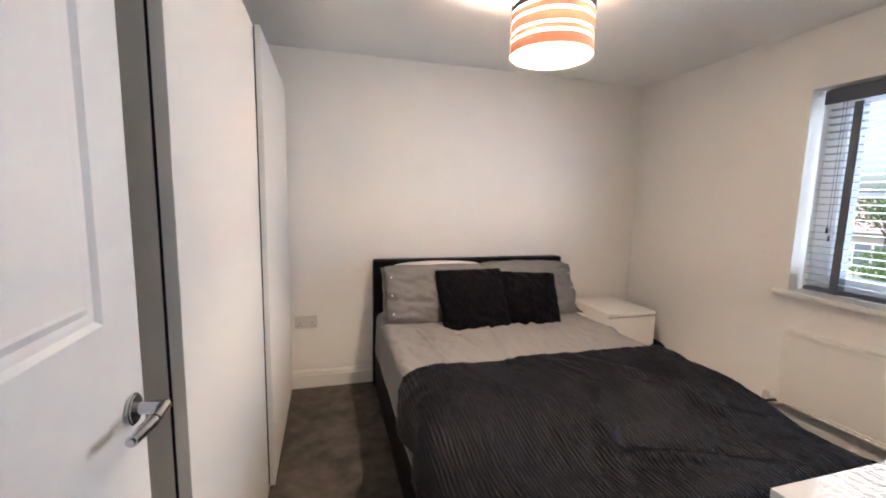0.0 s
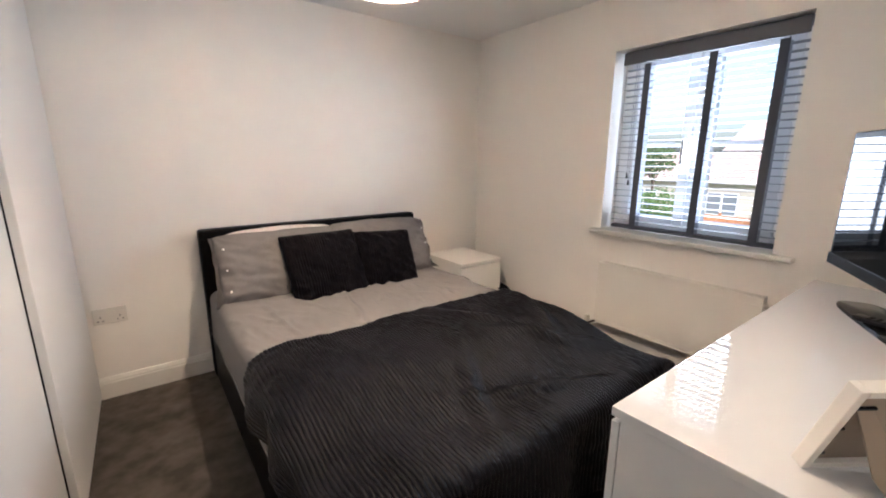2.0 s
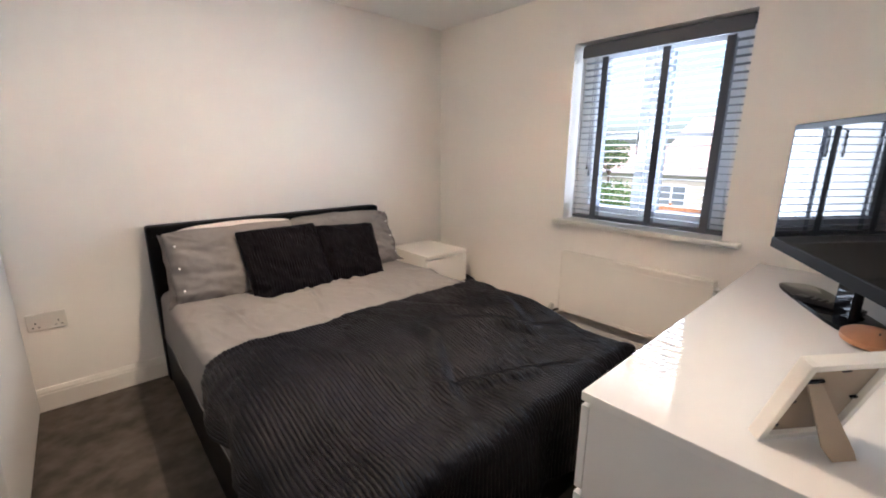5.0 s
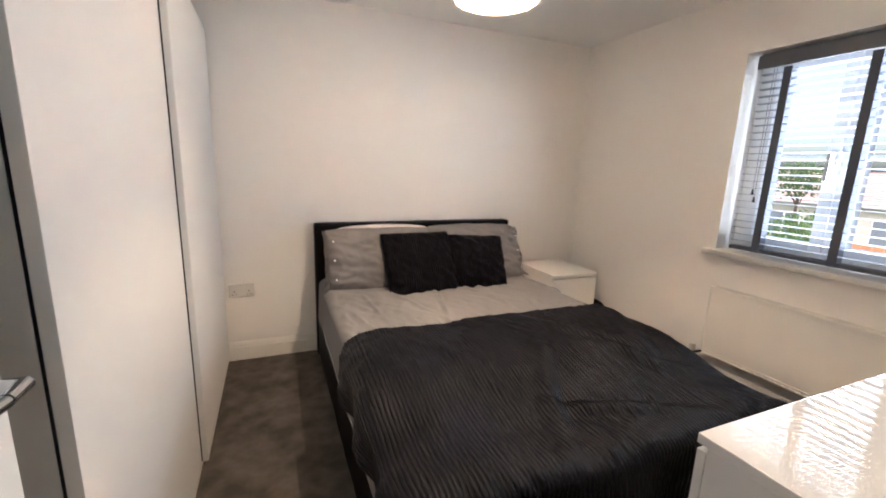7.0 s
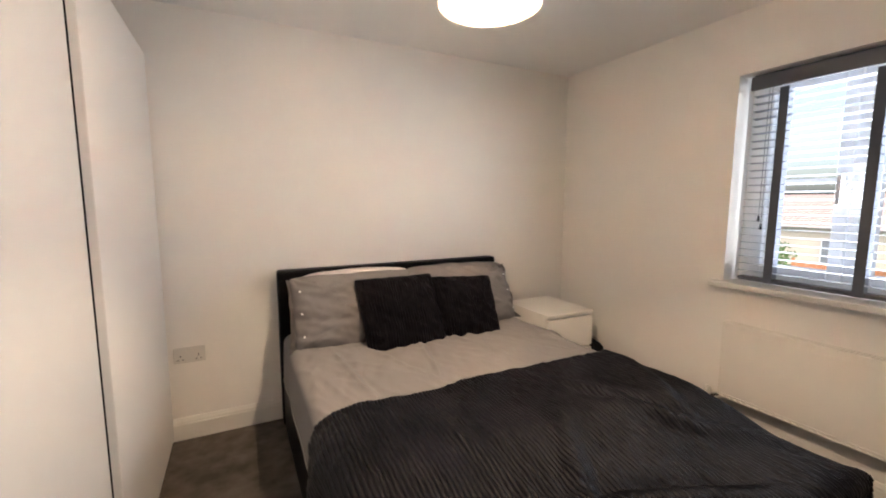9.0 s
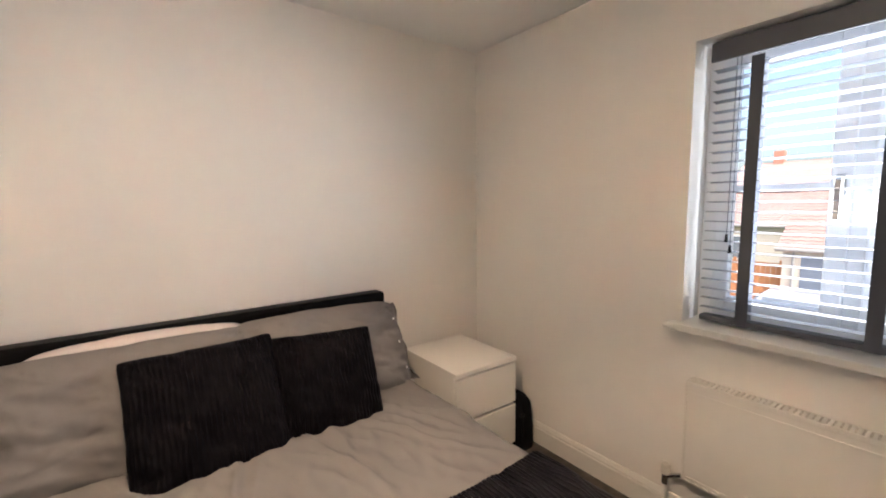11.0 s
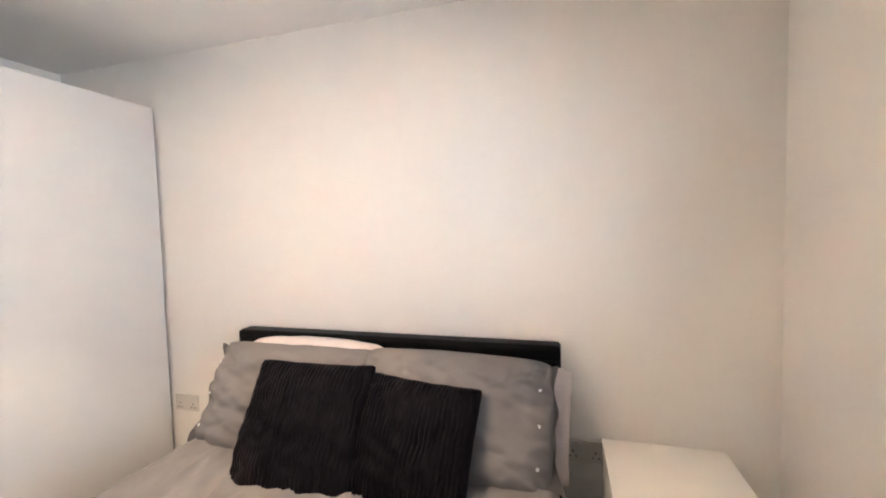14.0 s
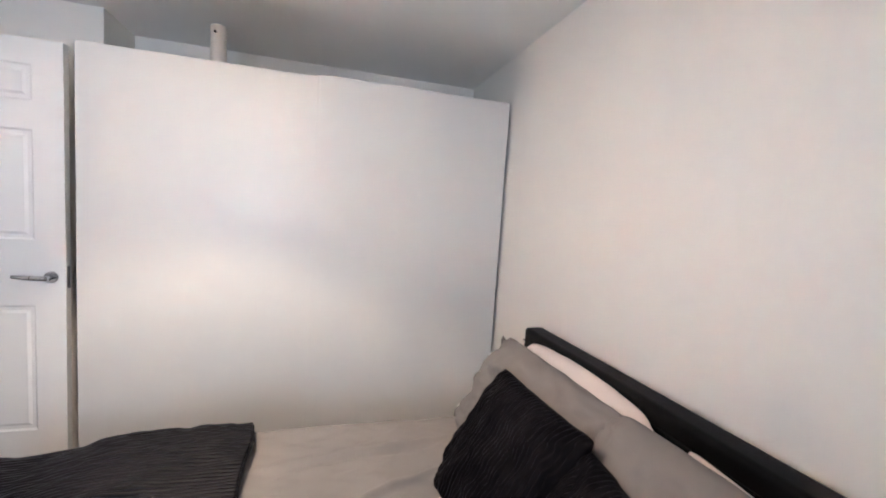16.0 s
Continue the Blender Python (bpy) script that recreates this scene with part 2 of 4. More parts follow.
def wall_with_hole(name, axis, at, thick, a0, a1, z0, z1, holes, material, label):
    """A wall across one axis, thick, with rectangular holes (a0, a1, z0, z1) cut through."""
    bm = bmesh.new()
    cuts_a = sorted({a0, a1, *[h[0] for h in holes], *[h[1] for h in holes]})
    cuts_z = sorted({z0, z1, *[h[2] for h in holes], *[h[3] for h in holes]})
    for i in range(len(cuts_a) - 1):
        for k in range(len(cuts_z) - 1):
            ca, cz = (cuts_a[i] + cuts_a[i + 1]) / 2, (cuts_z[k] + cuts_z[k + 1]) / 2
            if any(h[0] < ca < h[1] and h[2] < cz < h[3] for h in holes):
                continue
            if axis == "x":
                box(at, at + thick, cuts_a[i], cuts_a[i + 1], cuts_z[k], cuts_z[k + 1], bm=bm)
            else:
                box(cuts_a[i], cuts_a[i + 1], at, at + thick, cuts_z[k], cuts_z[k + 1], bm=bm)
    bmesh.ops.remove_doubles(bm, verts=bm.verts, dist=1e-5)
    seen = {}
    for f in bm.faces:
        key = tuple(round(c, 4) for c in f.calc_center_median())
        seen.setdefault(key, []).append(f)
    doubled = [f for fs in seen.values() if len(fs) > 1 for f in fs]
    if doubled:
        bmesh.ops.delete(bm, geom=doubled, context="FACES")
    return tagged(mesh_object(name, bm, material), label, "wall", kind="structure")


# ---- room ----
XE, YS, ZC = 2.73, -2.84, 2.25          # window wall, door wall, ceiling
XW, STUB_X, STUB_Y = -0.66, -0.32, -2.03  # wall behind the wardrobe, wall beside the open door
WIN = (-2.155, -1.238, 0.865, 1.935)
DOOR = (-0.09, 0.70, 0.0, 2.0)
HALL = -4.3

tagged(mesh_object("floor", box(XW - 0.1, XE, HALL - 0.1, 0, -0.12, 0), "carpet"), "worn brown-grey carpet with brushed lighter patches", "floor", kind="structure")
tagged(mesh_object("ceiling", box(XW - 0.1, XE, HALL - 0.1, 0, ZC, ZC + 0.2), "ceil"), "plain white painted plaster ceiling", "ceiling", kind="structure")
wall_with_hole("wall_north", "y", 0, 0.25, XW - 0.1, XE + 0.28, -0.12, ZC + 0.2, [], "wall", "cream painted plaster wall behind the bed")
wall_with_hole("wall_east", "x", XE, 0.28, HALL - 0.1, 0, -0.12, ZC + 0.2, [WIN], "wall", "cream painted wall with a deep window opening")
wall_with_hole("wall_south", "y", YS - 0.12, 0.12, STUB_X, XE, 0, ZC, [DOOR], "wall", "cream painted wall with a doorway beside the chest")
tagged(mesh_object("wall_west", box(XW - 0.1, XW, STUB_Y, 0, 0, ZC), "wall"), "cream painted wall behind the sliding wardrobe", "wall", kind="structure")
tagged(mesh_object("wall_nib", box(XW - 0.1, STUB_X, YS - 0.12, STUB_Y, 0, ZC, 0.004), "wall"), "white painted wall nib behind the open door", "wall", kind="structure")
tagged(mesh_object("wall_hall_west", box(XW - 0.1, XW, HALL, YS - 0.12, 0, ZC), "wall"), "plain wall closing the landing", "wall", kind="structure")
tagged(mesh_object("wall_hall_south", box(XW - 0.1, XE, HALL - 0.1, HALL, 0, ZC), "wall"), "plain wall at the end of the landing", "wall", kind="structure")


def skirting(name, p, q, normal, label="cream gloss skirting board with moulded top edge"):
    """A board along the wall from p to q, standing off along the normal."""
    prof = [(0, 0), (0.016, 0), (0.016, 0.088), (0.013, 0.094), (0.013, 0.102), (0.009, 0.112), (0.006, 0.120), (0, 0.122)]
    bm = bmesh.new()
    rows = []
    for c in (p, q):
        rows.append([bm.verts.new((c[0] + normal[0] * d, c[1] + normal[1] * d, z)) for d, z in prof])
    k = len(prof)
    for i in range(k):
        bm.faces.new((rows[0][i], rows[0][(i + 1) % k], rows[1][(i + 1) % k], rows[1][i]))
    bm.faces.new(rows[0]), bm.faces.new(rows[1][::-1])
    bmesh.ops.recalc_face_normals(bm, faces=bm.faces)
    return tagged(mesh_object(name, bm, "trim"), label, "skirting board", kind="structure")


skirting("baseboard_north", (-0.66, 0), (XE, 0), (0, -1))
skirting("baseboard_east", (XE, -0.016), (XE, YS), (-1, 0))
skirting("baseboard_south", (0.77, YS), (XE - 0.016, YS), (0, 1))

# door lining and architrave
bm = box(DOOR[0] - 0.028, DOOR[0], YS - 0.125, YS + 0.004, 0, 2.028, 0.002)
box(DOOR[1], DOOR[1] + 0.028, YS - 0.125, YS + 0.004, 0, 2.028, 0.002, bm=bm)
box(DOOR[0], DOOR[1], YS - 0.125, YS + 0.004, 2.0, 2.028, 0.002, bm=bm)
tagged(mesh_object("door_lining", bm, "trim"), "white gloss door lining around the doorway", "door frame", kind="structure")
bm = box(DOOR[1] + 0.01, DOOR[1] + 0.07, YS, YS + 0.016, 0, 2.07, 0.004)
box(DOOR[0] - 0.07, DOOR[0] - 0.01, YS, YS + 0.016, 0, 2.07, 0.004, bm=bm)
box(DOOR[0] - 0.01, DOOR[1] + 0.01, YS, YS + 0.0155, 2.01, 2.07, 0.004, bm=bm)
tagged(mesh_object("door_architrave", bm, "trim"), "white gloss moulded architrave", "door frame", kind="structure")

# window
WX = 2.875
win = thing("window_1", WX, (WIN[0] + WIN[1]) / 2, WIN[2], "white plastic two-casement window with glazing bars", "window", kind="structure")
hw, hh = (WIN[1] - WIN[0]) / 2, WIN[3] - WIN[2]
bm = box(0, 0.07, -hw, -hw + 0.055, 0, hh, 0.004)
box(0, 0.07, hw - 0.055, hw, 0, hh, 0.004, bm=bm)
box(0, 0.07, -hw + 0.055, hw - 0.055, 0, 0.055, 0.004, bm=bm)
box(0, 0.07, -hw + 0.055, hw - 0.055, hh - 0.055, hh, 0.004, bm=bm)
box(0, 0.07, -0.03, 0.03, 0.055, hh - 0.055, 0.004, bm=bm)
part("window_frame", bm, "upvc", win)
for s in (-1, 1):
    a, b = sorted((s * 0.022, s * (hw - 0.05)))
    bm = box(-0.018, 0.03, a, a + 0.055, 0.045, hh - 0.045, 0.006)
    box(-0.018, 0.03, b - 0.055, b, 0.045, hh - 0.045, 0.006, bm=bm)
    box(-0.018, 0.03, a + 0.055, b - 0.055, 0.045, 0.1, 0.006, bm=bm)
    box(-0.018, 0.03, a + 0.055, b - 0.055, hh - 0.1, hh - 0.045, 0.006, bm=bm)
    sash = part("casement", bm, "upvc", win)
    part("glazing_bar", box(-0.004, 0.018, a + 0.05, b - 0.05, 0.515, 0.537, 0.004), "upvc", sash)
    pane = part("pane", box(0.004, 0.010, a + 0.045, b - 0.045, 0.09, hh - 0.09), "glass", sash)
    pane.visible_shadow = False
    y = s * 0.05
    bm = box(-0.030, -0.018, y - 0.014, y + 0.014, 0.49, 0.56, 0.005)
    join(bm, tube((-0.028, y, 0.53), (-0.055, y, 0.53), 0.008))
    join(bm, box(-0.062, -0.048, y - 0.009, y + 0.009, 0.41, 0.545, 0.004))
    part("handle", bm, "chrome", sash, "chrome window handle")
sill = tagged(mesh_object("window_sill", box(XE - 0.055, WX, WIN[0] - 0.0, WIN[1] + 0.0, 0.838, 0.866, 0.004), "trim"), "white gloss window board with a rounded nose", "window sill", kind="structure")
bm = box(XE - 0.055, XE - 0.001, WIN[0] - 0.09, WIN[1] + 0.052, 0.8385, 0.8655, 0.011, 4)
tagged(mesh_object("sill_nosing", bm, "trim", True), "white rounded nosing of the window board", "window sill", kind="structure")

# venetian blind
BX, TAPES = 2.795, (-1.425, -1.765, -2.055)
blind = thing("venetian_blind", BX, -1.70, WIN[2], "grey venetian blind with wide dark ladder tapes, slats open", "blind")
by0, by1 = WIN[0] + 0.012 + 1.70, WIN[1] - 0.045 + 1.70
part("valance", box(-0.043, -0.028, by0, by1, 0.985, 1.052, 0.004), "valance", blind, "dark grey wooden valance")
part("headrail", box(-0.024, 0.024, by0 + 0.004, by1 - 0.004, 1.02, 1.062, 0.003), "tape", blind)
part("bottom_rail", box(-0.026, 0.026, by0, by1, 0.012, 0.034, 0.006), "valance", blind, "dark grey bottom rail")
SLATS = 25
slat_mesh = None
for i in range(SLATS):
    z = 0.062 + i * (0.958 - 0.062) / (SLATS - 1)
    if slat_mesh is None:
        P = np.array([[(x, y, 0.004 * (1 - (x / 0.025) ** 2)) for x in (-0.025, -0.015, -0.005, 0.005, 0.015, 0.025)] for y in (by0, by1)])
        bm = grid_mesh(P)
        bmesh.ops.solidify(bm, geom=bm.faces[:], thickness=0.0034)
        s = part("slat", bm, "slat", blind)
        slat_mesh = s.data
    else:
        s = new("slat", slat_mesh)
        s.parent = blind
    s.matrix_local = pose(0, 0, z, 0, 3, 0)
for ty in TAPES:
    y = ty + 1.70
    bm = box(-0.0295, -0.0280, y - 0.019, y + 0.019, 0.012, 0.978)
    part("ladder_tape", bm, "tape", blind, "wide dark grey fabric tape")
    part("ladder_tape", box(0.0280, 0.0295, y - 0.014, y + 0.014, 0.012, 0.978), "tape_back", blind, "rear ladder tape, coloured paler for the light behind it")
for dy, zb in ((0.082, 0.355), (0.095, 0.315)):
    y = by1 - dy
    cord = part("cord", tube((-0.034, y, zb), (-0.034, y, 0.99), 0.0012, seg=6), "tape", blind)
    part("cord_pull", tube((-0.034, y, zb - 0.03), (-0.034, y, zb), 0.007, 0.004, 10), "black", cord)
y = by0 + 0.07
part("tilt_wand", tube((-0.034, y, 0.6), (-0.034, y, 0.98), 0.004, seg=8), "tape", blind)


# ---- wardrobe and door ----
ward = thing("sliding_wardrobe", 0, 0, 0, "tall white high-gloss wardrobe with two sliding doors", "wardrobe")
W0, W1 = -1.995, -0.02
bm = box(XW + 0.03, -0.0362, W0, W0 + 0.019, 0, 1.985, 0.001)
part("side_panel", bm, "carc", ward)
part("side_panel", box(XW + 0.03, -0.055, W1 - 0.019, W1, 0, 1.985, 0.001), "carc", ward)
part("top_panel", box(XW + 0.03, -0.055, W0 + 0.019, W1 - 0.019, 1.965, 1.985, 0.001), "carc", ward)
part("back_panel", box(XW + 0.03, XW + 0.036, W0 + 0.019, W1 - 0.019, 0.02, 1.965), "carc", ward)
part("base_panel", box(XW + 0.036, -0.06, W0 + 0.019, W1 - 0.019, 0.04, 0.06), "carc", ward)
part("top_rail", box(-0.055, -0.034, W0, W1, 1.94, 1.987, 0.001), "plastic", ward, "white sliding door rail")
part("bottom_rail", box(-0.055, -0.006, W0, W1, 0.0, 0.022, 0.001), "plastic", ward)
rear = part("sliding_door", box(-0.030, -0.006, W0 - 0.002, -0.985, 0.026, 1.988, 0.0015), "ward", ward, "rear white gloss sliding door")
front = part("sliding_door", box(-0.001, 0.020, -1.022, W1, 0.026, 1.992, 0.0015), "ward", ward, "front white gloss sliding door")
part("edge_profile", box(0.0202, 0.0216, -1.0215, -1.010, 0.03, 1.985, 0.0006, 1), "ward", front, "bright white edge profile of the sliding door")
part("brush_seal", box(-0.0058, -0.0012, -1.021, -1.012, 0.03, 1.985), "black", front, "thin black brush seal between the doors")
part("brush_seal", box(-0.0355, -0.0302, W0 - 0.001, W0 + 0.006, 0.03, 1.985), "black", rear, "thin black brush seal")

fresh = thing("air_freshener", -0.17, -1.495, 1.985, "white plastic automatic air freshener on top of the wardrobe", "air freshener")
part("body", lathe([(0.0, 0), (0.036, 0), (0.039, 0.01), (0.037, 0.1), (0.034, 0.14), (0.036, 0.175), (0.039, 0.2), (0.036, 0.212), (0.02, 0.219), (0.0, 0.22)], 28), "plastic", fresh, smooth=True)
part("nozzle", tube((0.030, -0.006, 0.176), (0.041, -0.008, 0.176), 0.007, 0.006, 12), "black", fresh, "black spray nozzle")

# open door, hinged at the lining
LEAF_X = -0.053
leaf = thing("door_1", LEAF_X, YS + 0.005, 0.008, "white moulded four-panel door, standing open", "door", kind="structure")
LW, LH = 0.776, 1.972
bm = bmesh.new()
def panel_face(x, sign):
    """One face of the leaf: stiles and rails with four sunk, raised-field panels."""
    cols = [(0.11, 0.345), (0.431, 0.666)]
    rows_ = [(0.27, 0.84), (1.13, 1.60), (1.72, 1.87)]
    ys = sorted({0.0, LW, *[c for p in cols for c in p]})
    zs = sorted({0.0, LH, *[c for p in rows_ for c in p]})
    for i in range(len(ys) - 1):
        for k in range(len(zs) - 1):
            a0, a1, b0, b1 = ys[i], ys[i + 1], zs[k], zs[k + 1]
            if (a0, a1) in cols and (b0, b1) in rows_:
                rings = []
                for inset, depth in ((0, 0), (0.008, 0.007), (0.022, 0.008), (0.034, 0.002), (0.040, 0.0025)):
                    d = x - sign * depth
                    rings.append([bm.verts.new((d, a0 + inset, b0 + inset)), bm.verts.new((d, a1 - inset, b0 + inset)), bm.verts.new((d, a1 - inset, b1 - inset)), bm.verts.new((d, a0 + inset, b1 - inset))])
                for r, s in zip(rings, rings[1:]):
                    for q in range(4):
                        bm.faces.new((r[q], r[(q + 1) % 4], s[(q + 1) % 4], s[q]))
                bm.faces.new(rings[-1])
            else:
                bm.faces.new([bm.verts.new(c) for c in ((x, a0, b0), (x, a1, b0), (x, a1, b1), (x, a0, b1))])
panel_face(0.0, 1)
panel_face(-0.038, -1)
for f in (((0, 0), (LW, 0)), ((LW, 0), (LW, LH)), ((LW, LH), (0, LH)), ((0, LH), (0, 0))):
    bm.faces.new([bm.verts.new(c) for c in ((0, *f[0]), (-0.038, *f[0]), (-0.038, *f[1]), (0, *f[1]))])
bmesh.ops.remove_doubles(bm, verts=bm.verts, dist=1e-4)
bmesh.ops.recalc_face_normals(bm, faces=bm.faces)
part("leaf", bm, "door", leaf)
HY, HZ = LW - 0.050, 0.968
hand = part("door_handle", join(tube((0.0, HY, HZ), (0.009, HY, HZ), 0.026, seg=32, bevel=0.003), tube((0.009, HY, HZ), (0.050, HY, HZ), 0.0105)), "chrome", leaf, "chrome lever handle on a round rose", True)
part("lever", join(tube((0.048, HY + 0.006, HZ), (0.050, HY - 0.05, HZ + 0.001), 0.0105, 0.010, 16, 0.003), tube((0.050, HY - 0.048, HZ + 0.001), (0.046, HY - 0.118, HZ + 0.006), 0.010, 0.008, 16, 0.003)), "chrome", hand, "", True)
part("latch_plate", box(-0.030, -0.008, LW - 0.001, LW + 0.002, HZ - 0.05, HZ + 0.05), "chrome", leaf)
for z in (0.22, 1.0, 1.75):
    part("hinge", tube((-0.03, -0.003, z - 0.045), (-0.03, -0.003, z + 0.045), 0.006, seg=10), "chrome", leaf)

# ---- bed ----
BX0, BX1, BY0, BY1 = 0.575, 1.99, -0.02, -2.07   # rails and foot
bed = thing("double_bed", (BX0 + BX1) / 2, -1.05, 0, "black faux-leather double bed frame with low padded headboard", "bed")
cx = (BX0 + BX1) / 2


def local(x0, x1, y0, y1, z0, z1, bevel=0.0, seg=3):
    return box(x0 - cx, x1 - cx, y0 + 1.05, y1 + 1.05, z0, z1, bevel, seg)


bm = local(0.562, 2.002, -0.113, -0.024, 0.0, 0.902, 0.02, 4)
part("headboard", bm, "leather", bed, "padded black faux-leather headboard", True)
part("headboard_welt", local(0.566, 1.998, -0.1165, -0.1125, 0.845, 0.850, 0.001, 1), "leather", bed)
part("side_rail", local(BX0 - 0.006, BX0 + 0.034, BY1 + 0.05, -0.113, 0.012, 0.278, 0.012), "leather", bed, smooth=True)
part("side_rail", local(BX1 - 0.04, BX1 - 0.014, BY1 + 0.05, -0.113, 0.03, 0.268, 0.010), "leather", bed, smooth=True)
part("footboard", local(BX0, BX1, BY1, BY1 + 0.05, 0.03, 0.31, 0.012), "leather", bed, smooth=True)
part("slat_base", local(BX0 + 0.05, BX1 - 0.05, BY1 + 0.05, -0.113, 0.20, 0.235), "dark", bed)
for fx in (BX0 + 0.03, BX1 - 0.03):
    part("foot", tube((fx - cx, BY1 + 0.06 + 1.05, 0), (fx - cx, BY1 + 0.06 + 1.05, 0.035), 0.022, seg=12), "black", bed)

mattress = thing("mattress", cx, -1.09, 0.235, "white mattress hidden under the grey bedding", "mattress")
part("core", box(-0.655, 0.655, -0.93, 0.955, 0.0, 0.24, 0.04, 4), "pale", mattress, smooth=True)


def drape(x0, x1, y0, y1, top, over_l, over_r, over_foot, nu, nv, radius, wrinkle, seed, rib=0.0, pitch=0.02, hem=None, sag=None, wave=1.0):
    """A cloth laid over the bed: flat on top, rounded over the edges and hanging down. u runs across, v towards the foot."""
    quarter = radius * math.pi / 2

    def bend(s):
        """How far out and how far down a strip s past the start of the bend lies."""
        if s <= 0:
            return 0.0, 0.0
        if s < quarter:
            a = s / radius
            return radius * math.sin(a), radius * (1 - math.cos(a))
        return radius + 0.04 * (s - quarter), radius + (s - quarter)

    us = np.linspace(-over_l, (x1 - x0) + over_r, nu)
    vs = np.linspace(0, (y0 - y1) + over_foot, nv)
    P = np.zeros((nv, nu, 3))
    width, length = x1 - x0, y0 - y1
    for i, v in enumerate(vs):
        for j, u in enumerate(us):
            uu = u
            shift = hem(u / width) if hem else 0.0
            vv = v + shift * max(0, 1 - v / 0.5)
            dx = 0
            if uu < radius:
                o, d = bend(radius - uu)
                x, dx = x0 + radius - o, d
            elif uu > width - radius:
                o, d = bend(uu - (width - radius))
                x, dx = x1 - radius + o, d
            else:
                x = x0 + uu
            dy = 0
            if vv > length - radius:
                o, dy = bend(vv - (length - radius))
                y = y1 + radius - o
            else:
                y = y0 - vv
            flat = max(0.0, 1 - (dx + dy) / 0.12)
            z = top - max(dx, dy) - 0.35 * min(dx, dy)
            w = wrinkle * (fnoise(x * 3.1, y * 2.2, seed) + 0.55 * fnoise(x * 8, y * 5, seed + 3) + 0.3 * fnoise(x * 17, y * 11, seed + 7))
            z += w * (0.35 + 0.65 * flat)
            if sag:
                z += sag(x, y) * flat
            if dx > 0.03:
                side = wave * 0.012 * math.sin(v * 17 + 2 * fnoise(v * 3, seed)) * min(1, (dx - 0.03) / 0.15)
                x += side if uu > width / 2 else -side
            if dy > 0.03:
                y -= wave * 0.016 * math.sin(u * 13 + 2.5 * fnoise(u * 2.5, seed)) * min(1, (dy - 0.03) / 0.2)
            P[i, j] = (x, y, z)
    if rib:
        dv = np.gradient(P, axis=0)
        du = np.gradient(P, axis=1)
        nrm = np.cross(dv, du)
        nrm /= np.linalg.norm(nrm, axis=2, keepdims=True) + 1e-9
        if nrm[..., 2].mean() < 0:
            nrm = -nrm
        for i, v in enumerate(vs):
            for j, u in enumerate(us):
                wob = pitch * (0.5 * fnoise(u * 3, v * 4, seed + 20) + 0.07 * fnoise(u * 21, v * 17, seed + 23))
                c = 0.5 + 0.5 * math.cos(2 * math.pi * (u + wob) / pitch)
                worn = 0.65 + 0.9 * fnoise(u * 4, v * 4, seed + 30) + 0.75 * fnoise(u * 30, v * 16, seed + 31)
                P[i, j] += nrm[i, j] * rib * min(1.1, max(0.6, worn)) * c
    return P


def cloth(name, P, material, thickness, label, category, smooth=True):
    bm = grid_mesh(P)
    bmesh.ops.recalc_face_normals(bm, faces=bm.faces)
    top = thing(name, 0, 0, 0, label, category)
    ob = part("cover", bm, material, top)
    for p in ob.data.polygons:
        p.use_smooth = True
    so = ob.modifiers.new("thickness", "SOLIDIFY")
    so.thickness, so.offset = thickness, -1
    return top


def hem_roll(P, r, material, parent, label):
    """The stitched hem along the first edge of a cloth."""
    line = [Vector(c) for c in P[0, ::6]]
    bm = bmesh.new()
    rings = []
    for i, c in enumerate(line):
        d = (line[min(i + 1, len(line) - 1)] - line[max(i - 1, 0)]).normalized()
        a = d.cross(Vector((0, 0, 1)))
        a = a.normalized() if a.length > 1e-4 else Vector((0, 1, 0))
        b = a.cross(d)
        rings.append([bm.verts.new(c + r * (a * math.cos(q) + b * math.sin(q)) - Vector((0, 0, 0.003))) for q in (2 * math.pi * k / 8 for k in range(8))])
    for m0, m1 in zip(rings, rings[1:]):
        for k in range(8):
            bm.faces.new((m0[k], m0[(k + 1) % 8], m1[(k + 1) % 8], m1[k]))
    bmesh.ops.recalc_face_normals(bm, faces=bm.faces)
    return part("hem", bm, material, parent, label, True)


def foot_sag(x, y):
    """The bedding thins towards the foot."""
    f = min(1, max(0, (-1.5 - y) / 0.4))
    return -0.070 * f * f * (3 - 2 * f)


def blanket_folds(x, y):
    """Broad soft folds pulled across the throw."""
    c = foot_sag(x, y)
    for px, py, ang, amp, wid in ((1.55, -1.45, 0.5, 0.022, 0.03), (1.7, -1.7, 0.9, 0.020, 0.035), (1.2, -1.75, -0.5, 0.016, 0.03), (0.95, -1.5, 0.3, 0.009, 0.03), (1.4, -1.9, 1.2, 0.022, 0.03), (1.85, -1.45, -0.4, 0.016, 0.035)):
        d = (x - px) * math.cos(ang) + (y - py) * math.sin(ang) + 0.03 * fnoise(x * 3, y * 3, px)
        along = -(x - px) * math.sin(ang) + (y - py) * math.cos(ang)
        fade = math.exp(-(along / 0.25) ** 2)
        c += fade * amp * (math.exp(-(d / wid) ** 2) - 0.6 * math.exp(-((d - 1.6 * wid) / wid) ** 2))
    return c


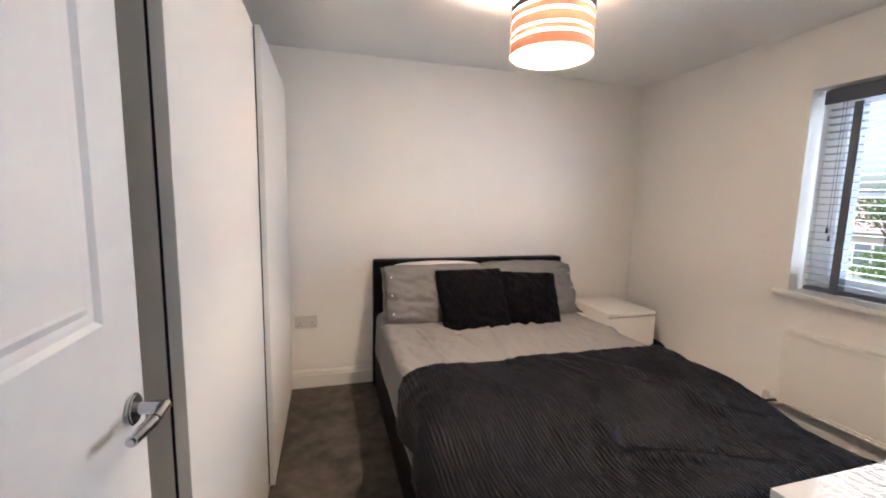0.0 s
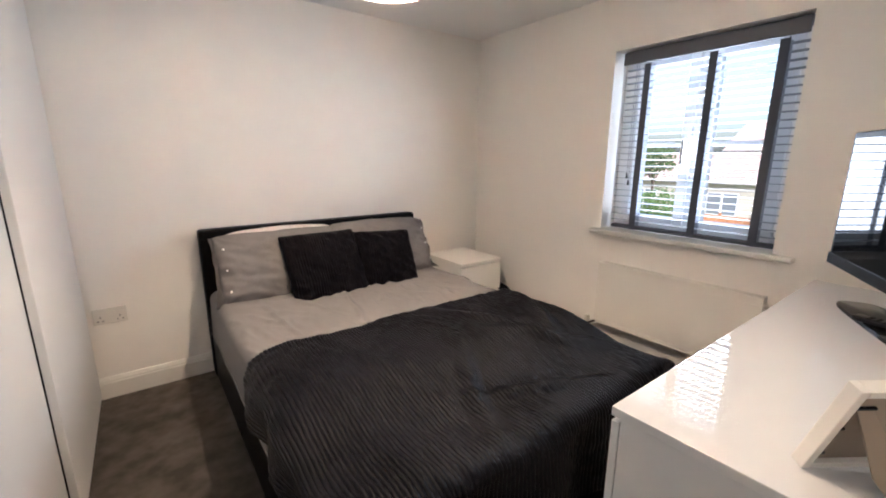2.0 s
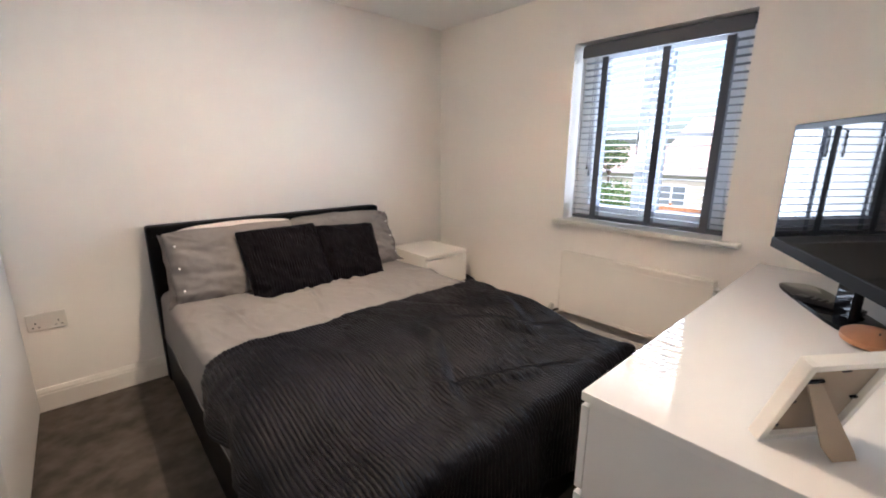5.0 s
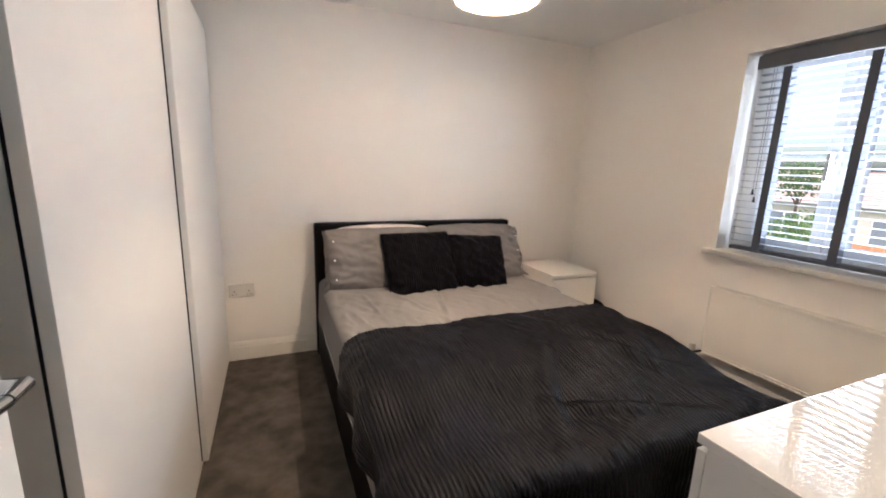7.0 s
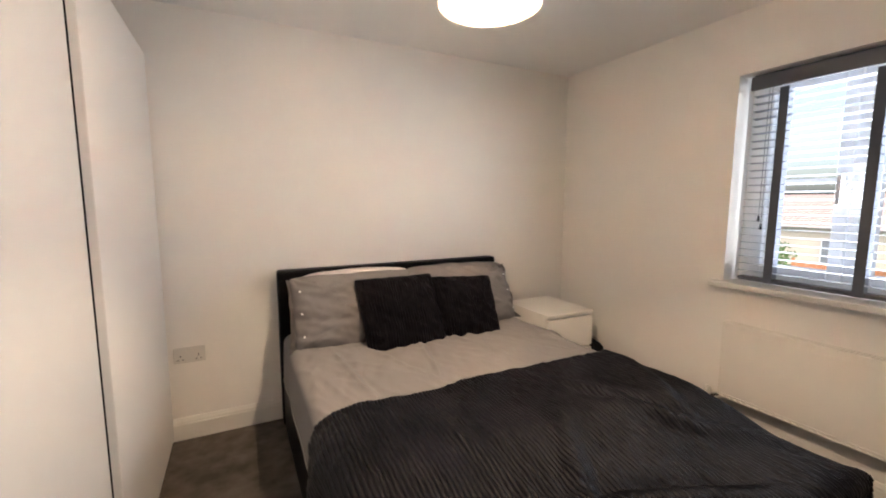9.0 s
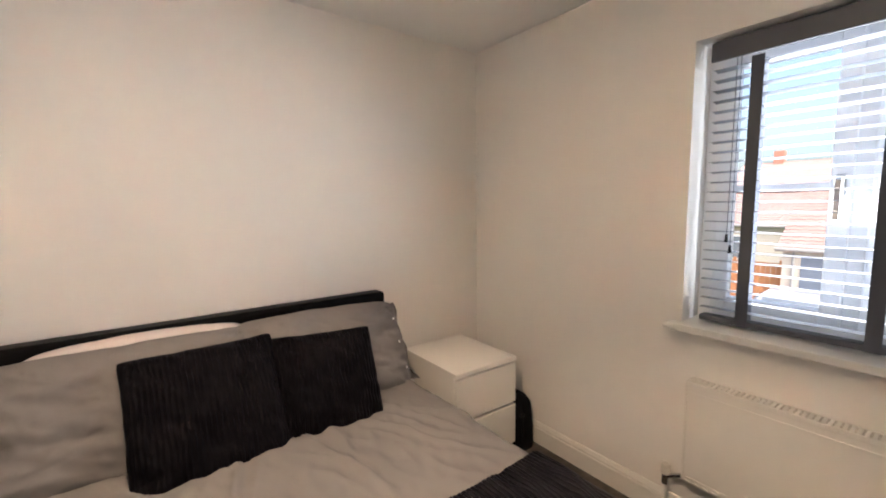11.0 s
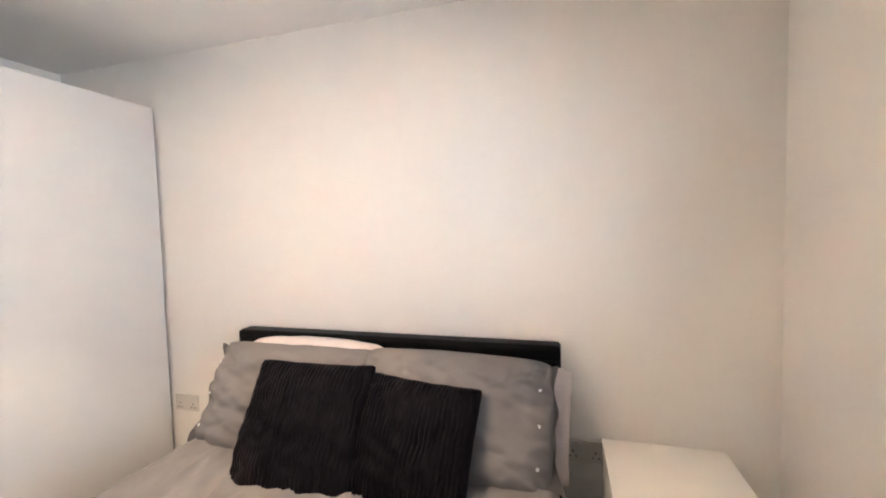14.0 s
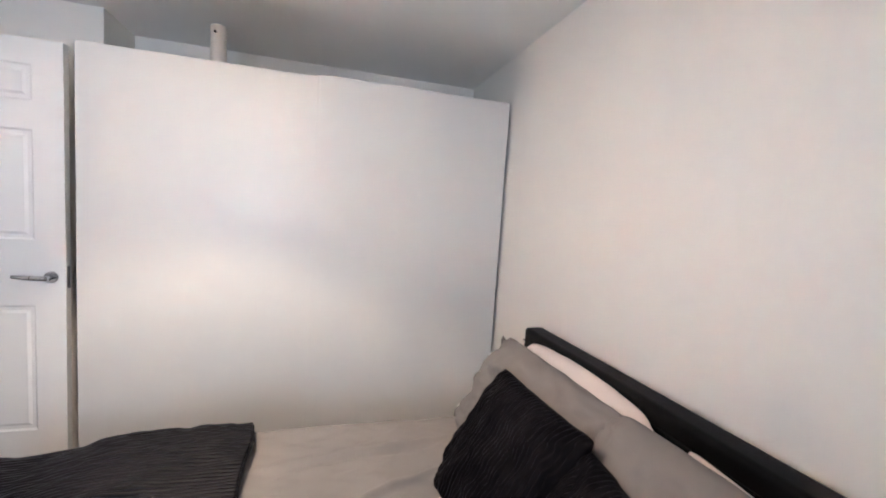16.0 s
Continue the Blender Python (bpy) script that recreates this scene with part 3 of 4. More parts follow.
def soft_creases(x, y):
    """Pulled creases fanning from the pillows over the duvet."""
    c = foot_sag(x, y)
    for k, (px, ang) in enumerate(((0.95, 0.35), (1.2, -0.2), (1.42, 0.25), (1.62, 0.55), (1.8, 0.7), (0.78, 0.1))):
        d = (x - px) * math.cos(ang) + (y + 0.62) * math.sin(ang) + 0.02 * fnoise(x * 4, y * 4, k)
        fade = math.exp(-((y + 0.78) / 0.22) ** 2)
        c += 0.014 * math.exp(-(d / 0.013) ** 2) * fade - 0.007 * math.exp(-((d - 0.03) / 0.02) ** 2) * fade
    near = math.exp(-((y + 0.75) / 0.35) ** 2)
    r1 = fnoise(x * 15 + y * 6, y * 4 - x * 2, 2.0)
    c += near * (0.009 * (1 - abs(r1) * 2.2) + 0.006 * fnoise(x * 26 - y * 9, y * 7, 5.0))
    return c


P = drape(0.578, 1.987, -0.125, -2.05, 0.545, 0.232, 0.28, 0.15, 300, 300, 0.05, 0.010, 11, sag=soft_creases, wave=0.15)
duvet = cloth("duvet", P, "sheet", 0.012, "light grey cotton duvet spread over the bed, creased", "duvet")
for edge in (P[:, 0], P[:, -1]):
    hem_roll(edge[None], 0.004, "sheet", duvet, "stitched side hem of the duvet")
HEM = lambda f: -0.01 + 0.028 * math.sin(3.1 * f) + 0.055 * max(0, 0.12 - f) / 0.12 + 0.02 * math.sin(9 * f)
P = drape(0.564, 1.998, -1.145, -2.075, 0.568, 0.165, 0.14, 0.36, 1150, 170, 0.075, 0.013, 29, rib=0.0120, pitch=0.0145, hem=HEM, sag=blanket_folds, wave=1.5)
throw = cloth("blanket", P, "plush", 0.008, "charcoal ribbed plush throw over the foot of the bed", "blanket")
hem_roll(P, 0.006, "plush", throw, "rolled plush hem")


def cushion(name, w, h, d, material, label, category, m, rib=0.0, pitch=0.013, seed=0, n=48, pinch=0.10, crease=0.006, nu=None, corner=14, pull=0.0, droop=0.0, ears=0.0):
    """A stuffed square: two bulged faces meeting in a seam, corners drawn out. Local x across, y up, z out."""
    nu = nu or n
    bm = bmesh.new()
    sides = []
    for sgn in (1, -1):
        V = []
        for i in range(n + 1):
            row = []
            for j in range(nu + 1):
                a, b = 2 * j / nu - 1, 2 * i / n - 1
                x = a * (1 - pinch * (1 - abs(b) ** 2.5) * abs(a) ** 6)
                y = b * (1 - pinch * (1 - abs(a) ** 2.5) * abs(b) ** 6)
                far = max(abs(a), abs(b))
                if far > 0:
                    r = far / (abs(a) ** corner + abs(b) ** corner) ** (1 / corner)
                    r *= 1 + 0.012 * fnoise(a * 4, b * 4, seed + 70) * far ** 4
                    x, y = x * r, y * r
                y -= droop * (a * a) * max(0, b)
                if ears:
                    x += ears * math.copysign(1, a) * abs(a) ** 8 * abs(b) ** 8
                    y += 0.5 * ears * math.copysign(1, b) * abs(a) ** 8 * abs(b) ** 8
                t = max(0.0, (1 - abs(a) ** 3.2) * (1 - abs(b) ** 3.2)) ** 0.55
                edge = min(1, t * 3)
                z = sgn * d / 2 * t
                z += edge * crease * (fnoise(a * 2.2, b * 2.2, seed + sgn) * 1.4 + fnoise(a * 5, b * 5, seed + 9 * sgn) * 0.7)
                z += sgn * crease * 0.8 * edge * fnoise(a * 3 + b * 5, b * 1.2 - a * 2, seed + 40)
                z += sgn * crease * 0.5 * edge * (0.4 - abs(fnoise(a * 7 + b * 2, b * 4 - a * 3, seed + 60))) * (0.4 + abs(a))
                if pull:
                    for ca in (-1, 1):
                        for cb in (-1, 1):
                            da, db = (a - ca) * w, (b - cb) * h
                            gone = math.hypot(da, db)
                            turn = math.atan2(db, da)
                            z += sgn * pull * edge * math.sin(9 * turn + 5 * fnoise(a * 2, b * 2, seed + ca + 3 * cb)) * math.exp(-gone / 0.16) * min(1, gone / 0.05)
                if rib:
                    c = 0.5 + 0.5 * math.cos(2 * math.pi * (a * w / 2 + 0.003 * fnoise(a * 4, b * 4, seed)) / pitch)
                    z += sgn * rib * c * max(0.2, 0.6 + 1.0 * fnoise(a * 2.4, b * 2.4, seed + 5) + 0.5 * fnoise(a * 12, b * 9, seed + 6)) * edge
                row.append((x * w / 2, y * h / 2, z))
            V.append(row)
        sides.append(V)
    for V, flip in zip(sides, (False, True)):
        v = [[bm.verts.new(c) for c in row] for row in V]
        for i in range(n):
            for j in range(nu):
                f = (v[i][j], v[i][j + 1], v[i + 1][j + 1], v[i + 1][j])
                bm.faces.new(f[::-1] if flip else f)
    bmesh.ops.remove_doubles(bm, verts=bm.verts, dist=1e-4)
    top = thing(name, 0, 0, 0, label, category)
    top.matrix_world = m
    ob = part("cover", bm, material, top, smooth=False)
    for p in ob.data.polygons:
        p.use_smooth = True
    return top


def leaning(x, y, z, lean, twist=0, roll=0):
    """Upright pose facing the foot of the bed (-y), leaning back by lean degrees."""
    return Matrix.Translation((x, y, z)) @ pose(0, 0, 0, 0, 0, twist) @ pose(0, 0, 0, 90 - lean, 0, 0) @ pose(0, 0, 0, 0, 0, roll)


def buttons(pillow, x, ys):
    face = pillow.children[0].data.vertices
    for y in ys:
        depth = min((v for v in face if v.co.z > 0), key=lambda v: math.hypot(v.co.x - x, v.co.y - y)).co.z - 0.0005
        part("button", lathe([(0.0, 0.0), (0.005, 0.0), (0.006, 0.0025), (0.0045, 0.004), (0.0, 0.0036)], 14, (x, y, depth)), "tag", pillow, "small white pillowcase button", True)


def flap(pillow, w, h, side, material="pillow"):
    """The open, floppy end of the pillowcase past the stuffing."""
    n, k = 22, 6
    P = np.zeros((n, k, 3))
    for i in range(n):
        b = 2 * i / (n - 1) - 1
        for j in range(k):
            a = j / (k - 1)
            P[i, j] = (side * (w / 2 - 0.030 + a * (0.050 + 0.016 * fnoise(b * 2.5, side) + 0.03 * max(0, -b) ** 3)), b * h / 2 * (0.90 + 0.09 * a), 0.018 * math.sin(b * 7 + a * 2 + side) * a + 0.010 * fnoise(b * 5, a * 4, side))
    bm = grid_mesh(P)
    bmesh.ops.solidify(bm, geom=bm.faces[:], thickness=0.004)
    part("open_end", bm, material, pillow, "loose hemmed pillowcase end", True)


pl = cushion("pillow", 0.70, 0.42, 0.15, "pale", "pale pinkish pillow tucked behind a grey one", "pillow", leaning(1.00, -0.185, 0.690, 14), seed=3, n=36, pinch=-0.01, crease=0.010, corner=9, droop=0.10)
pr = cushion("pillow", 0.62, 0.40, 0.12, "pale", "pale pillow standing behind the grey pillow", "pillow", leaning(1.728, -0.18, 0.655, 12, 0, -3), seed=5, n=40, pinch=0.03, crease=0.016, pull=0.006, ears=0.03)
p1 = cushion("pillow", 0.72, 0.43, 0.20, "pillow", "grey cotton pillow with white buttons, leaning on the headboard", "pillow", leaning(0.97, -0.31, 0.695, 30, 0, 0), seed=8, n=90, pinch=0.015, crease=0.015, pull=0.014, ears=0.035, droop=0.02)
flap(p1, 0.70, 0.40, -1)
buttons(p1, -0.318, (-0.13, -0.01, 0.11))
p2 = cushion("pillow", 0.70, 0.42, 0.19, "pillow", "grey cotton pillow with white buttons, leaning on the headboard", "pillow", leaning(1.625, -0.305, 0.705, 29, 0, -1), seed=12, n=90, pinch=-0.01, crease=0.015, pull=0.014, corner=12, droop=0.04, ears=0.02)
flap(p2, 0.68, 0.39, 1)
buttons(p2, 0.310, (-0.13, -0.01, 0.10))
c1 = cushion("cushion", 0.46, 0.44, 0.135, "plush2", "dark plum ribbed plush cushion", "cushion", leaning(1.155, -0.475, 0.685, 32, 2, 0), 0.0060, 0.0150, 21, 80, 0.030, 0.010, 280, corner=18, ears=0.02)
c2 = cushion("cushion", 0.398, 0.405, 0.135, "plush2", "dark plum ribbed plush cushion with a white label", "cushion", leaning(1.552, -0.475, 0.668, 30, -3, -3), 0.0060, 0.0150, 25, 80, 0.030, 0.010, 260, corner=18, ears=0.02)
part("label", box(-0.213, -0.188, 0.105, 0.150, -0.001, 0.0015), "tag", c2, "small white sewn-in label")


# ---- drawer furniture ----
def drawer_unit(name, x0, x1, y_front, depth, height, rows_, cols, material, label, category, group=""):
    """A plain chest: overhanging top, sides, plinth recess, drawer fronts with a grip gap above each."""
    u = thing(name, (x0 + x1) / 2, y_front - 0, 0, label, category, group)
    hw_ = (x1 - x0) / 2
    part("top", box(-hw_, hw_, 0, depth, height - 0.022, height, 0.0022), material, u)
    part("side", box(-hw_ + 0.001, -hw_ + 0.02, 0.022, depth - 0.001, 0, height - 0.022, 0.001), material, u)
    part("side", box(hw_ - 0.02, hw_ - 0.001, 0.022, depth - 0.001, 0, height - 0.022, 0.001), material, u)
    part("back", box(-hw_ + 0.02, hw_ - 0.02, depth - 0.01, depth - 0.002, 0.03, height - 0.022), "carc", u)
    part("inner_rail", box(-hw_ + 0.02, hw_ - 0.02, 0.05, 0.068, 0.05, height - 0.022), "carc", u)
    part("plinth", box(-hw_ + 0.02, hw_ - 0.02, 0.06, 0.076, 0, 0.05, 0.001), material, u)
    low = 0.075
    fh = (height - 0.034 - low - (rows_ - 1) * 0.016) / rows_
    cw = (2 * hw_ - 0.002) / cols
    for r in range(rows_):
        for c in range(cols):
            a, z = -hw_ + 0.001 + c * cw, low + r * (fh + 0.016)
            d = part("drawer", box(a + 0.0012, a + cw - 0.0012, 0.001, 0.019, z, z + fh, 0.0015), material, u)
            part("grip_edge", box(a + 0.02, a + cw - 0.02, 0.019, 0.032, z + fh - 0.016, z + fh - 0.004), material, d)
    return u


drawer_unit("bedside_table", 2.145, 2.545, -0.518, 0.462, 0.55, 2, 1, "matt", "white two-drawer bedside table beside the bed", "bedside table")
chest = drawer_unit("chest_of_drawers", 1.088, 2.688, -2.331, 0.48, 0.785, 3, 2, "gloss", "wide white high-gloss chest of drawers under the television", "chest of drawers")
chest.matrix_world = pose((1.088 + 2.688) / 2, -2.331, 0, 0, 0, 180)

# bag tucked between the bedside table and the wall
bag = thing("backpack", 2.635, -0.40, 0, "small black nylon backpack on the floor beside the bedside table", "bag")
P = []
for i in range(15):
    f = i / 14
    z = 0.30 * f
    wx, wy = 0.072 * (1 - 0.25 * f ** 3) * (1 if f < 0.85 else math.sqrt(max(0.02, 1 - ((f - 0.85) / 0.16) ** 2))), 0.13 * (1 - 0.15 * f ** 2) * (1 if f < 0.8 else math.sqrt(max(0.02, 1 - ((f - 0.8) / 0.21) ** 2)))
    P.append([(wx * math.copysign(abs(math.cos(a)) ** 0.6, math.cos(a)) + 0.006 * fnoise(a * 2, f * 6), wy * math.copysign(abs(math.sin(a)) ** 0.6, math.sin(a)), z) for a in np.linspace(0, 2 * math.pi, 33)])
part("body", grid_mesh(np.array(P)), "fabric", bag, smooth=True)
part("strap", join(tube((-0.05, -0.135, 0.05), (-0.06, -0.14, 0.2), 0.008, seg=8), tube((-0.06, -0.14, 0.2), (-0.04, -0.09, 0.31), 0.008, seg=8)), "fabric", bag)
part("buckle", box(-0.085, -0.055, -0.15, -0.138, 0.215, 0.235, 0.003), "black", bag)

# ---- radiator ----
RY0, RY1, RZ0, RZ1 = -2.172, -1.300, 0.240, 0.660
radiator = thing("radiator", XE, (RY0 + RY1) / 2, RZ0, "cream enamelled panel radiator with a slotted top grille", "radiator")
rh, rl = RZ1 - RZ0, (RY1 - RY0) / 2
bm = box(-0.078, -0.070, -rl + 0.004, rl - 0.004, 0.012, rh - 0.012, 0.004)
part("front_panel", bm, "rad", radiator)
part("rear_panel", box(-0.034, -0.026, -rl + 0.006, rl - 0.006, 0.012, rh - 0.02, 0.003), "rad", radiator)
part("seam", box(-0.0795, -0.077, -rl + 0.008, rl - 0.008, rh - 0.048, rh - 0.040, 0.001), "rad", radiator)
part("seam", box(-0.0795, -0.077, -rl + 0.008, rl - 0.008, 0.028, 0.036, 0.001), "rad", radiator)
for s in (-1, 1):
    part("side_cover", box(-0.08, -0.022, s * rl - 0.004, s * rl + 0.004, 0.02, rh, 0.003), "rad", radiator)
bm = box(-0.082, -0.074, -rl, rl, rh - 0.018, rh, 0.003)
box(-0.026, -0.020, -rl, rl, rh - 0.012, rh, 0.002, bm=bm)
box(-0.0535, -0.0505, -rl, rl, rh - 0.012, rh - 0.001, 0.001, bm=bm)
grille = part("grille", bm, "rad", radiator, "slotted top grille")
bar = None
nb = 54
for i in range(nb + 1):
    y = -rl + 0.006 + i * (2 * rl - 0.012) / nb
    if bar is None:
        b0 = part("bar", box(-0.074, -0.026, -0.0042, 0.0042, rh - 0.012, rh - 0.0015), "rad", grille)
        bar = b0.data
    else:
        b0 = new("bar", bar)
        b0.parent = grille
    b0.matrix_local = pose(0, y, 0)
# Plain black block for the fins and the shade between the panels.
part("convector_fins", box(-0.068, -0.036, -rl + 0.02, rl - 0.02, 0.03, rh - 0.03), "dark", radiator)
for i in range(27):
    y = -rl + 0.02 + i * (2 * rl - 0.04) / 26
    b0 = part("spot_weld", box(-0.0812, -0.0775, y - 0.009, y + 0.009, 0.014, 0.022, 0.001), "trim", radiator) if i == 0 else None
    if b0:
        weld = b0.data
        b0.matrix_local = pose(0, 0, 0)
        y_first = y
    else:
        w0 = new("spot_weld", weld)
        w0.parent = radiator
        w0.matrix_local = pose(0, y - y_first, 0)
valve = part("valve", join(tube((-0.045, rl + 0.075, -0.06), (-0.045, rl + 0.075, -0.015), 0.014, seg=14), tube((-0.045, rl + 0.075, -0.03), (-0.045, rl + 0.0, -0.03 + 0.045), 0.010, seg=12)), "chrome", radiator, "chrome radiator valve")
part("valve_cap", tube((-0.045, rl + 0.075, -0.017), (-0.045, rl + 0.075, 0.028), 0.019, 0.016, 18, 0.003), "plastic", valve, "white plastic valve cap")
part("pipe", tube((-0.045, rl + 0.075, -RZ0), (-0.045, rl + 0.075, -0.055), 0.0075, seg=12), "trim", radiator)
part("bleed_valve", join(tube((-0.05, -rl - 0.004, rh - 0.045), (-0.05, -rl - 0.022, rh - 0.045), 0.013, 0.011, 16), tube((-0.05, -rl - 0.022, rh - 0.045), (-0.05, -rl - 0.028, rh - 0.045), 0.005, seg=8)), "plastic", radiator, "round radiator bleed plug")
part("pipe", tube((-0.045, -rl - 0.06, -RZ0), (-0.045, -rl - 0.06, 0.0), 0.0075, seg=12), "trim", radiator)

# ---- socket ----
def wall_socket(x, z, label):
    """A double socket: plate, two rocker switches, six pin holes."""
    sock = thing("wall_socket", x, 0, z, label, "socket")
    part("plate", box(-0.0735, 0.0735, -0.011, 0, -0.043, 0.043, 0.004), "plastic", sock)
    for s in (-1, 1):
        part("switch", box(s * 0.0165 - 0.005, s * 0.0165 + 0.005, -0.0145, -0.009, 0.012, 0.03, 0.0015), "plastic", sock)
        for dx, dz, w, h in ((0, -0.004, 0.0022, 0.005), (-0.011, -0.024, 0.004, 0.0022), (0.011, -0.024, 0.004, 0.0022)):
            part("pin_hole", box(s * 0.042 + dx - w, s * 0.042 + dx + w, -0.0116, -0.0105, dz - h, dz + h), "dark", sock)


wall_socket(0.115, 0.470, "white double wall socket with switches beside the wardrobe")
wall_socket(2.085, 0.468, "white double wall socket in the gap beside the bed")

# ---- pendant lamp ----
lamp = thing("pendant_lamp", LAMP[0], LAMP[1], ZC, "drum pendant lamp of copper and black bands with glowing slits, lit", "lamp")
part("ceiling_rose", lathe([(0.0, 0), (0.045, 0), (0.043, -0.012), (0.03, -0.026), (0.008, -0.03), (0, -0.03)], 28), "plastic", lamp, smooth=True)
part("cable", tube((0, 0, -0.21), (0, 0, -0.028), 0.003, seg=8), "plastic", lamp)
part("lamp_holder", tube((0, 0, -0.244), (0, 0, -0.200), 0.016, 0.014, 18), "plastic", lamp)
part("bulb", lathe([(0.0, -0.266), (0.010, -0.264), (0.015, -0.258), (0.016, -0.252), (0.014, -0.246), (0.012, -0.242), (0.0, -0.240)], 24), "bulb", lamp, smooth=True)
R, Z0, Z1 = 0.148, -0.399, -0.216
part("diffuser", lathe([(R - 0.006, Z0 + 0.002), (R - 0.006, Z1 - 0.002), (R - 0.0075, Z1 - 0.002), (R - 0.0075, Z0 + 0.002), (R - 0.006, Z0 + 0.002)], 64), "shade_white", lamp, "white inner diffuser", True)
bands = [(0.002, 0.040, "shade_wood"), (0.048, 0.066, "shade_wood"), (0.074, 0.108, "shade_wood"), (0.117, 0.139, "shade_wood"), (0.147, 0.167, "shade_black"), (0.175, 0.184, "shade_black")]
for a, b, mm in bands:
    part("band", lathe([(R - 0.003, Z0 + a), (R, Z0 + a + 0.0005), (R, Z0 + b - 0.0005), (R - 0.003, Z0 + b), (R - 0.003, Z0 + a)], 64), mm, lamp, "copper veneer band" if mm == "shade_wood" else "black card band", True)
part("rim", lathe([(R - 0.008, Z0 - 0.001), (R - 0.002, Z0 - 0.002), (R + 0.0008, Z0), (R + 0.0005, Z0 + 0.004), (R - 0.008, Z0 + 0.003), (R - 0.008, Z0 - 0.001)], 64), "shade_white", lamp, smooth=True)
for k in range(3):
    a = 2 * math.pi * k / 3
    part("spoke", tube((0.016 * math.cos(a), 0.016 * math.sin(a), -0.212), ((R - 0.006) * math.cos(a), (R - 0.006) * math.sin(a), -0.220), 0.0018, seg=6), "plastic", lamp)

# ---- things on the chest ----
CT = 0.785
TV = (2.052, -2.596, 28)
tv = thing("television", TV[0], TV[1], CT, "black flat television with a glossy screen on an oval stand", "television", rz=TV[2])
TW, TB, TT = 0.80, 0.139, 0.617
part("casing", box(-TW / 2, TW / 2, -0.045, 0.0, TB, TT, 0.008, 3), "casing", tv)
part("screen", box(-TW / 2 + 0.022, TW / 2 - 0.022, 0.0, 0.0025, TB + 0.045, TT - 0.022), "screen", tv, "glossy dark screen reflecting the window")
part("bezel", box(-TW / 2 + 0.003, TW / 2 - 0.003, 0.0, 0.006, TB + 0.004, TB + 0.043, 0.002), "casing", tv)
part("back_shell", box(-0.28, 0.28, -0.085, -0.045, TB + 0.04, TT - 0.12, 0.02, 3), "black", tv)
part("neck", box(-0.08, 0.02, -0.085, -0.060, 0.012, TB + 0.06, 0.008), "screen", tv)
bm = lathe([(0.0, 0.0), (1.0, 0.0), (1.0, 0.006), (0.97, 0.010), (0.4, 0.015), (0.0, 0.016)], 64)
for v in bm.verts:
    a, b = v.co.x, v.co.y
    k = math.hypot(a, b) / max(1e-6, (a ** 4 + b ** 4) ** 0.25)
    v.co.x, v.co.y = a * k * 0.27 + 0.085, b * k * 0.075 - 0.082
part("stand", bm, "screen", tv, "glossy black rounded stand plate", True)

remote = thing("remote_control", 2.118, -2.628, CT + 0.0165, "slim black remote control lying on the television stand", "remote control", rz=73.6)
part("body", box(-0.09, 0.09, -0.021, 0.021, 0, 0.017, 0.006, 3), "black", remote, smooth=True)
for i in range(7):
    for k in (-1, 0, 1):
        part("button", box(-0.07 + i * 0.02 - 0.005, -0.07 + i * 0.02 + 0.005, k * 0.012 - 0.003, k * 0.012 + 0.003, 0.0165, 0.0182), "casing", remote)

FWd, FHt, FTh = 0.165, 0.195, 0.024
FR = thing("photo_frame", 1.2486, -2.676, CT, "white box photo frame seen from behind, propped on its card strut", "picture frame", rz=145)
tilt = pose(0, 0, 0, -19, 0, 0)
def framed(bm):
    bmesh.ops.transform(bm, matrix=Matrix.Translation((0, 0, 0.001)) @ tilt, verts=bm.verts)
    return bm
bm = box(-FWd / 2, -FWd / 2 + 0.014, -FTh, 0, 0, FHt, 0.0015)
box(FWd / 2 - 0.014, FWd / 2, -FTh, 0, 0, FHt, 0.0015, bm=bm)
box(-FWd / 2 + 0.014, FWd / 2 - 0.014, -FTh, 0, 0, 0.014, 0.0015, bm=bm)
box(-FWd / 2 + 0.014, FWd / 2 - 0.014, -FTh, 0, FHt - 0.014, FHt, 0.0015, bm=bm)
part("frame", framed(bm), "matt", FR, "white wooden box frame")
part("backing_board", framed(box(-FWd / 2 + 0.014, FWd / 2 - 0.014, -0.014, -0.010, 0.014, FHt - 0.014)), "card", FR, "brown card backing board")
part("mount", framed(box(-FWd / 2 + 0.014, FWd / 2 - 0.014, -0.021, -0.019, 0.014, FHt - 0.014)), "tag", FR)
# the strut hangs from a clip by the inner rim and stands out behind
bm = bmesh.new()
hinge, foot = Vector((0.046, 0.040, 0.142)), Vector((-0.020, 0.060, 0.0))
ring = []
for d in (0.0, 0.003):
    row = []
    for f_, w_ in ((0.0, -0.013), (0.0, 0.013), (0.80, 0.030), (1.0, 0.020), (1.0, -0.026), (0.90, -0.028)):
        c = hinge.lerp(foot, f_)
        row.append(bm.verts.new((c.x + w_, c.y + d, c.z)))
    ring.append(row)
bm.faces.new(ring[0][::-1]), bm.faces.new(ring[1])
for i in range(6):
    bm.faces.new((ring[0][i], ring[0][(i + 1) % 6], ring[1][(i + 1) % 6], ring[1][i]))
bmesh.ops.recalc_face_normals(bm, faces=bm.faces)
part("strut", bm, "card", FR, "brown card easel strut")
for x, z, w in ((0.046, 0.149, 0.018), (-0.060, 0.100, 0.006), (0.060, 0.100, 0.006), (0.0, 0.172, 0.007), (-0.060, 0.035, 0.006), (0.060, 0.035, 0.006)):
    part("clip", framed(box(x - w, x + w, -0.0105, -0.005, z - 0.002, z + 0.002)), "black", FR)

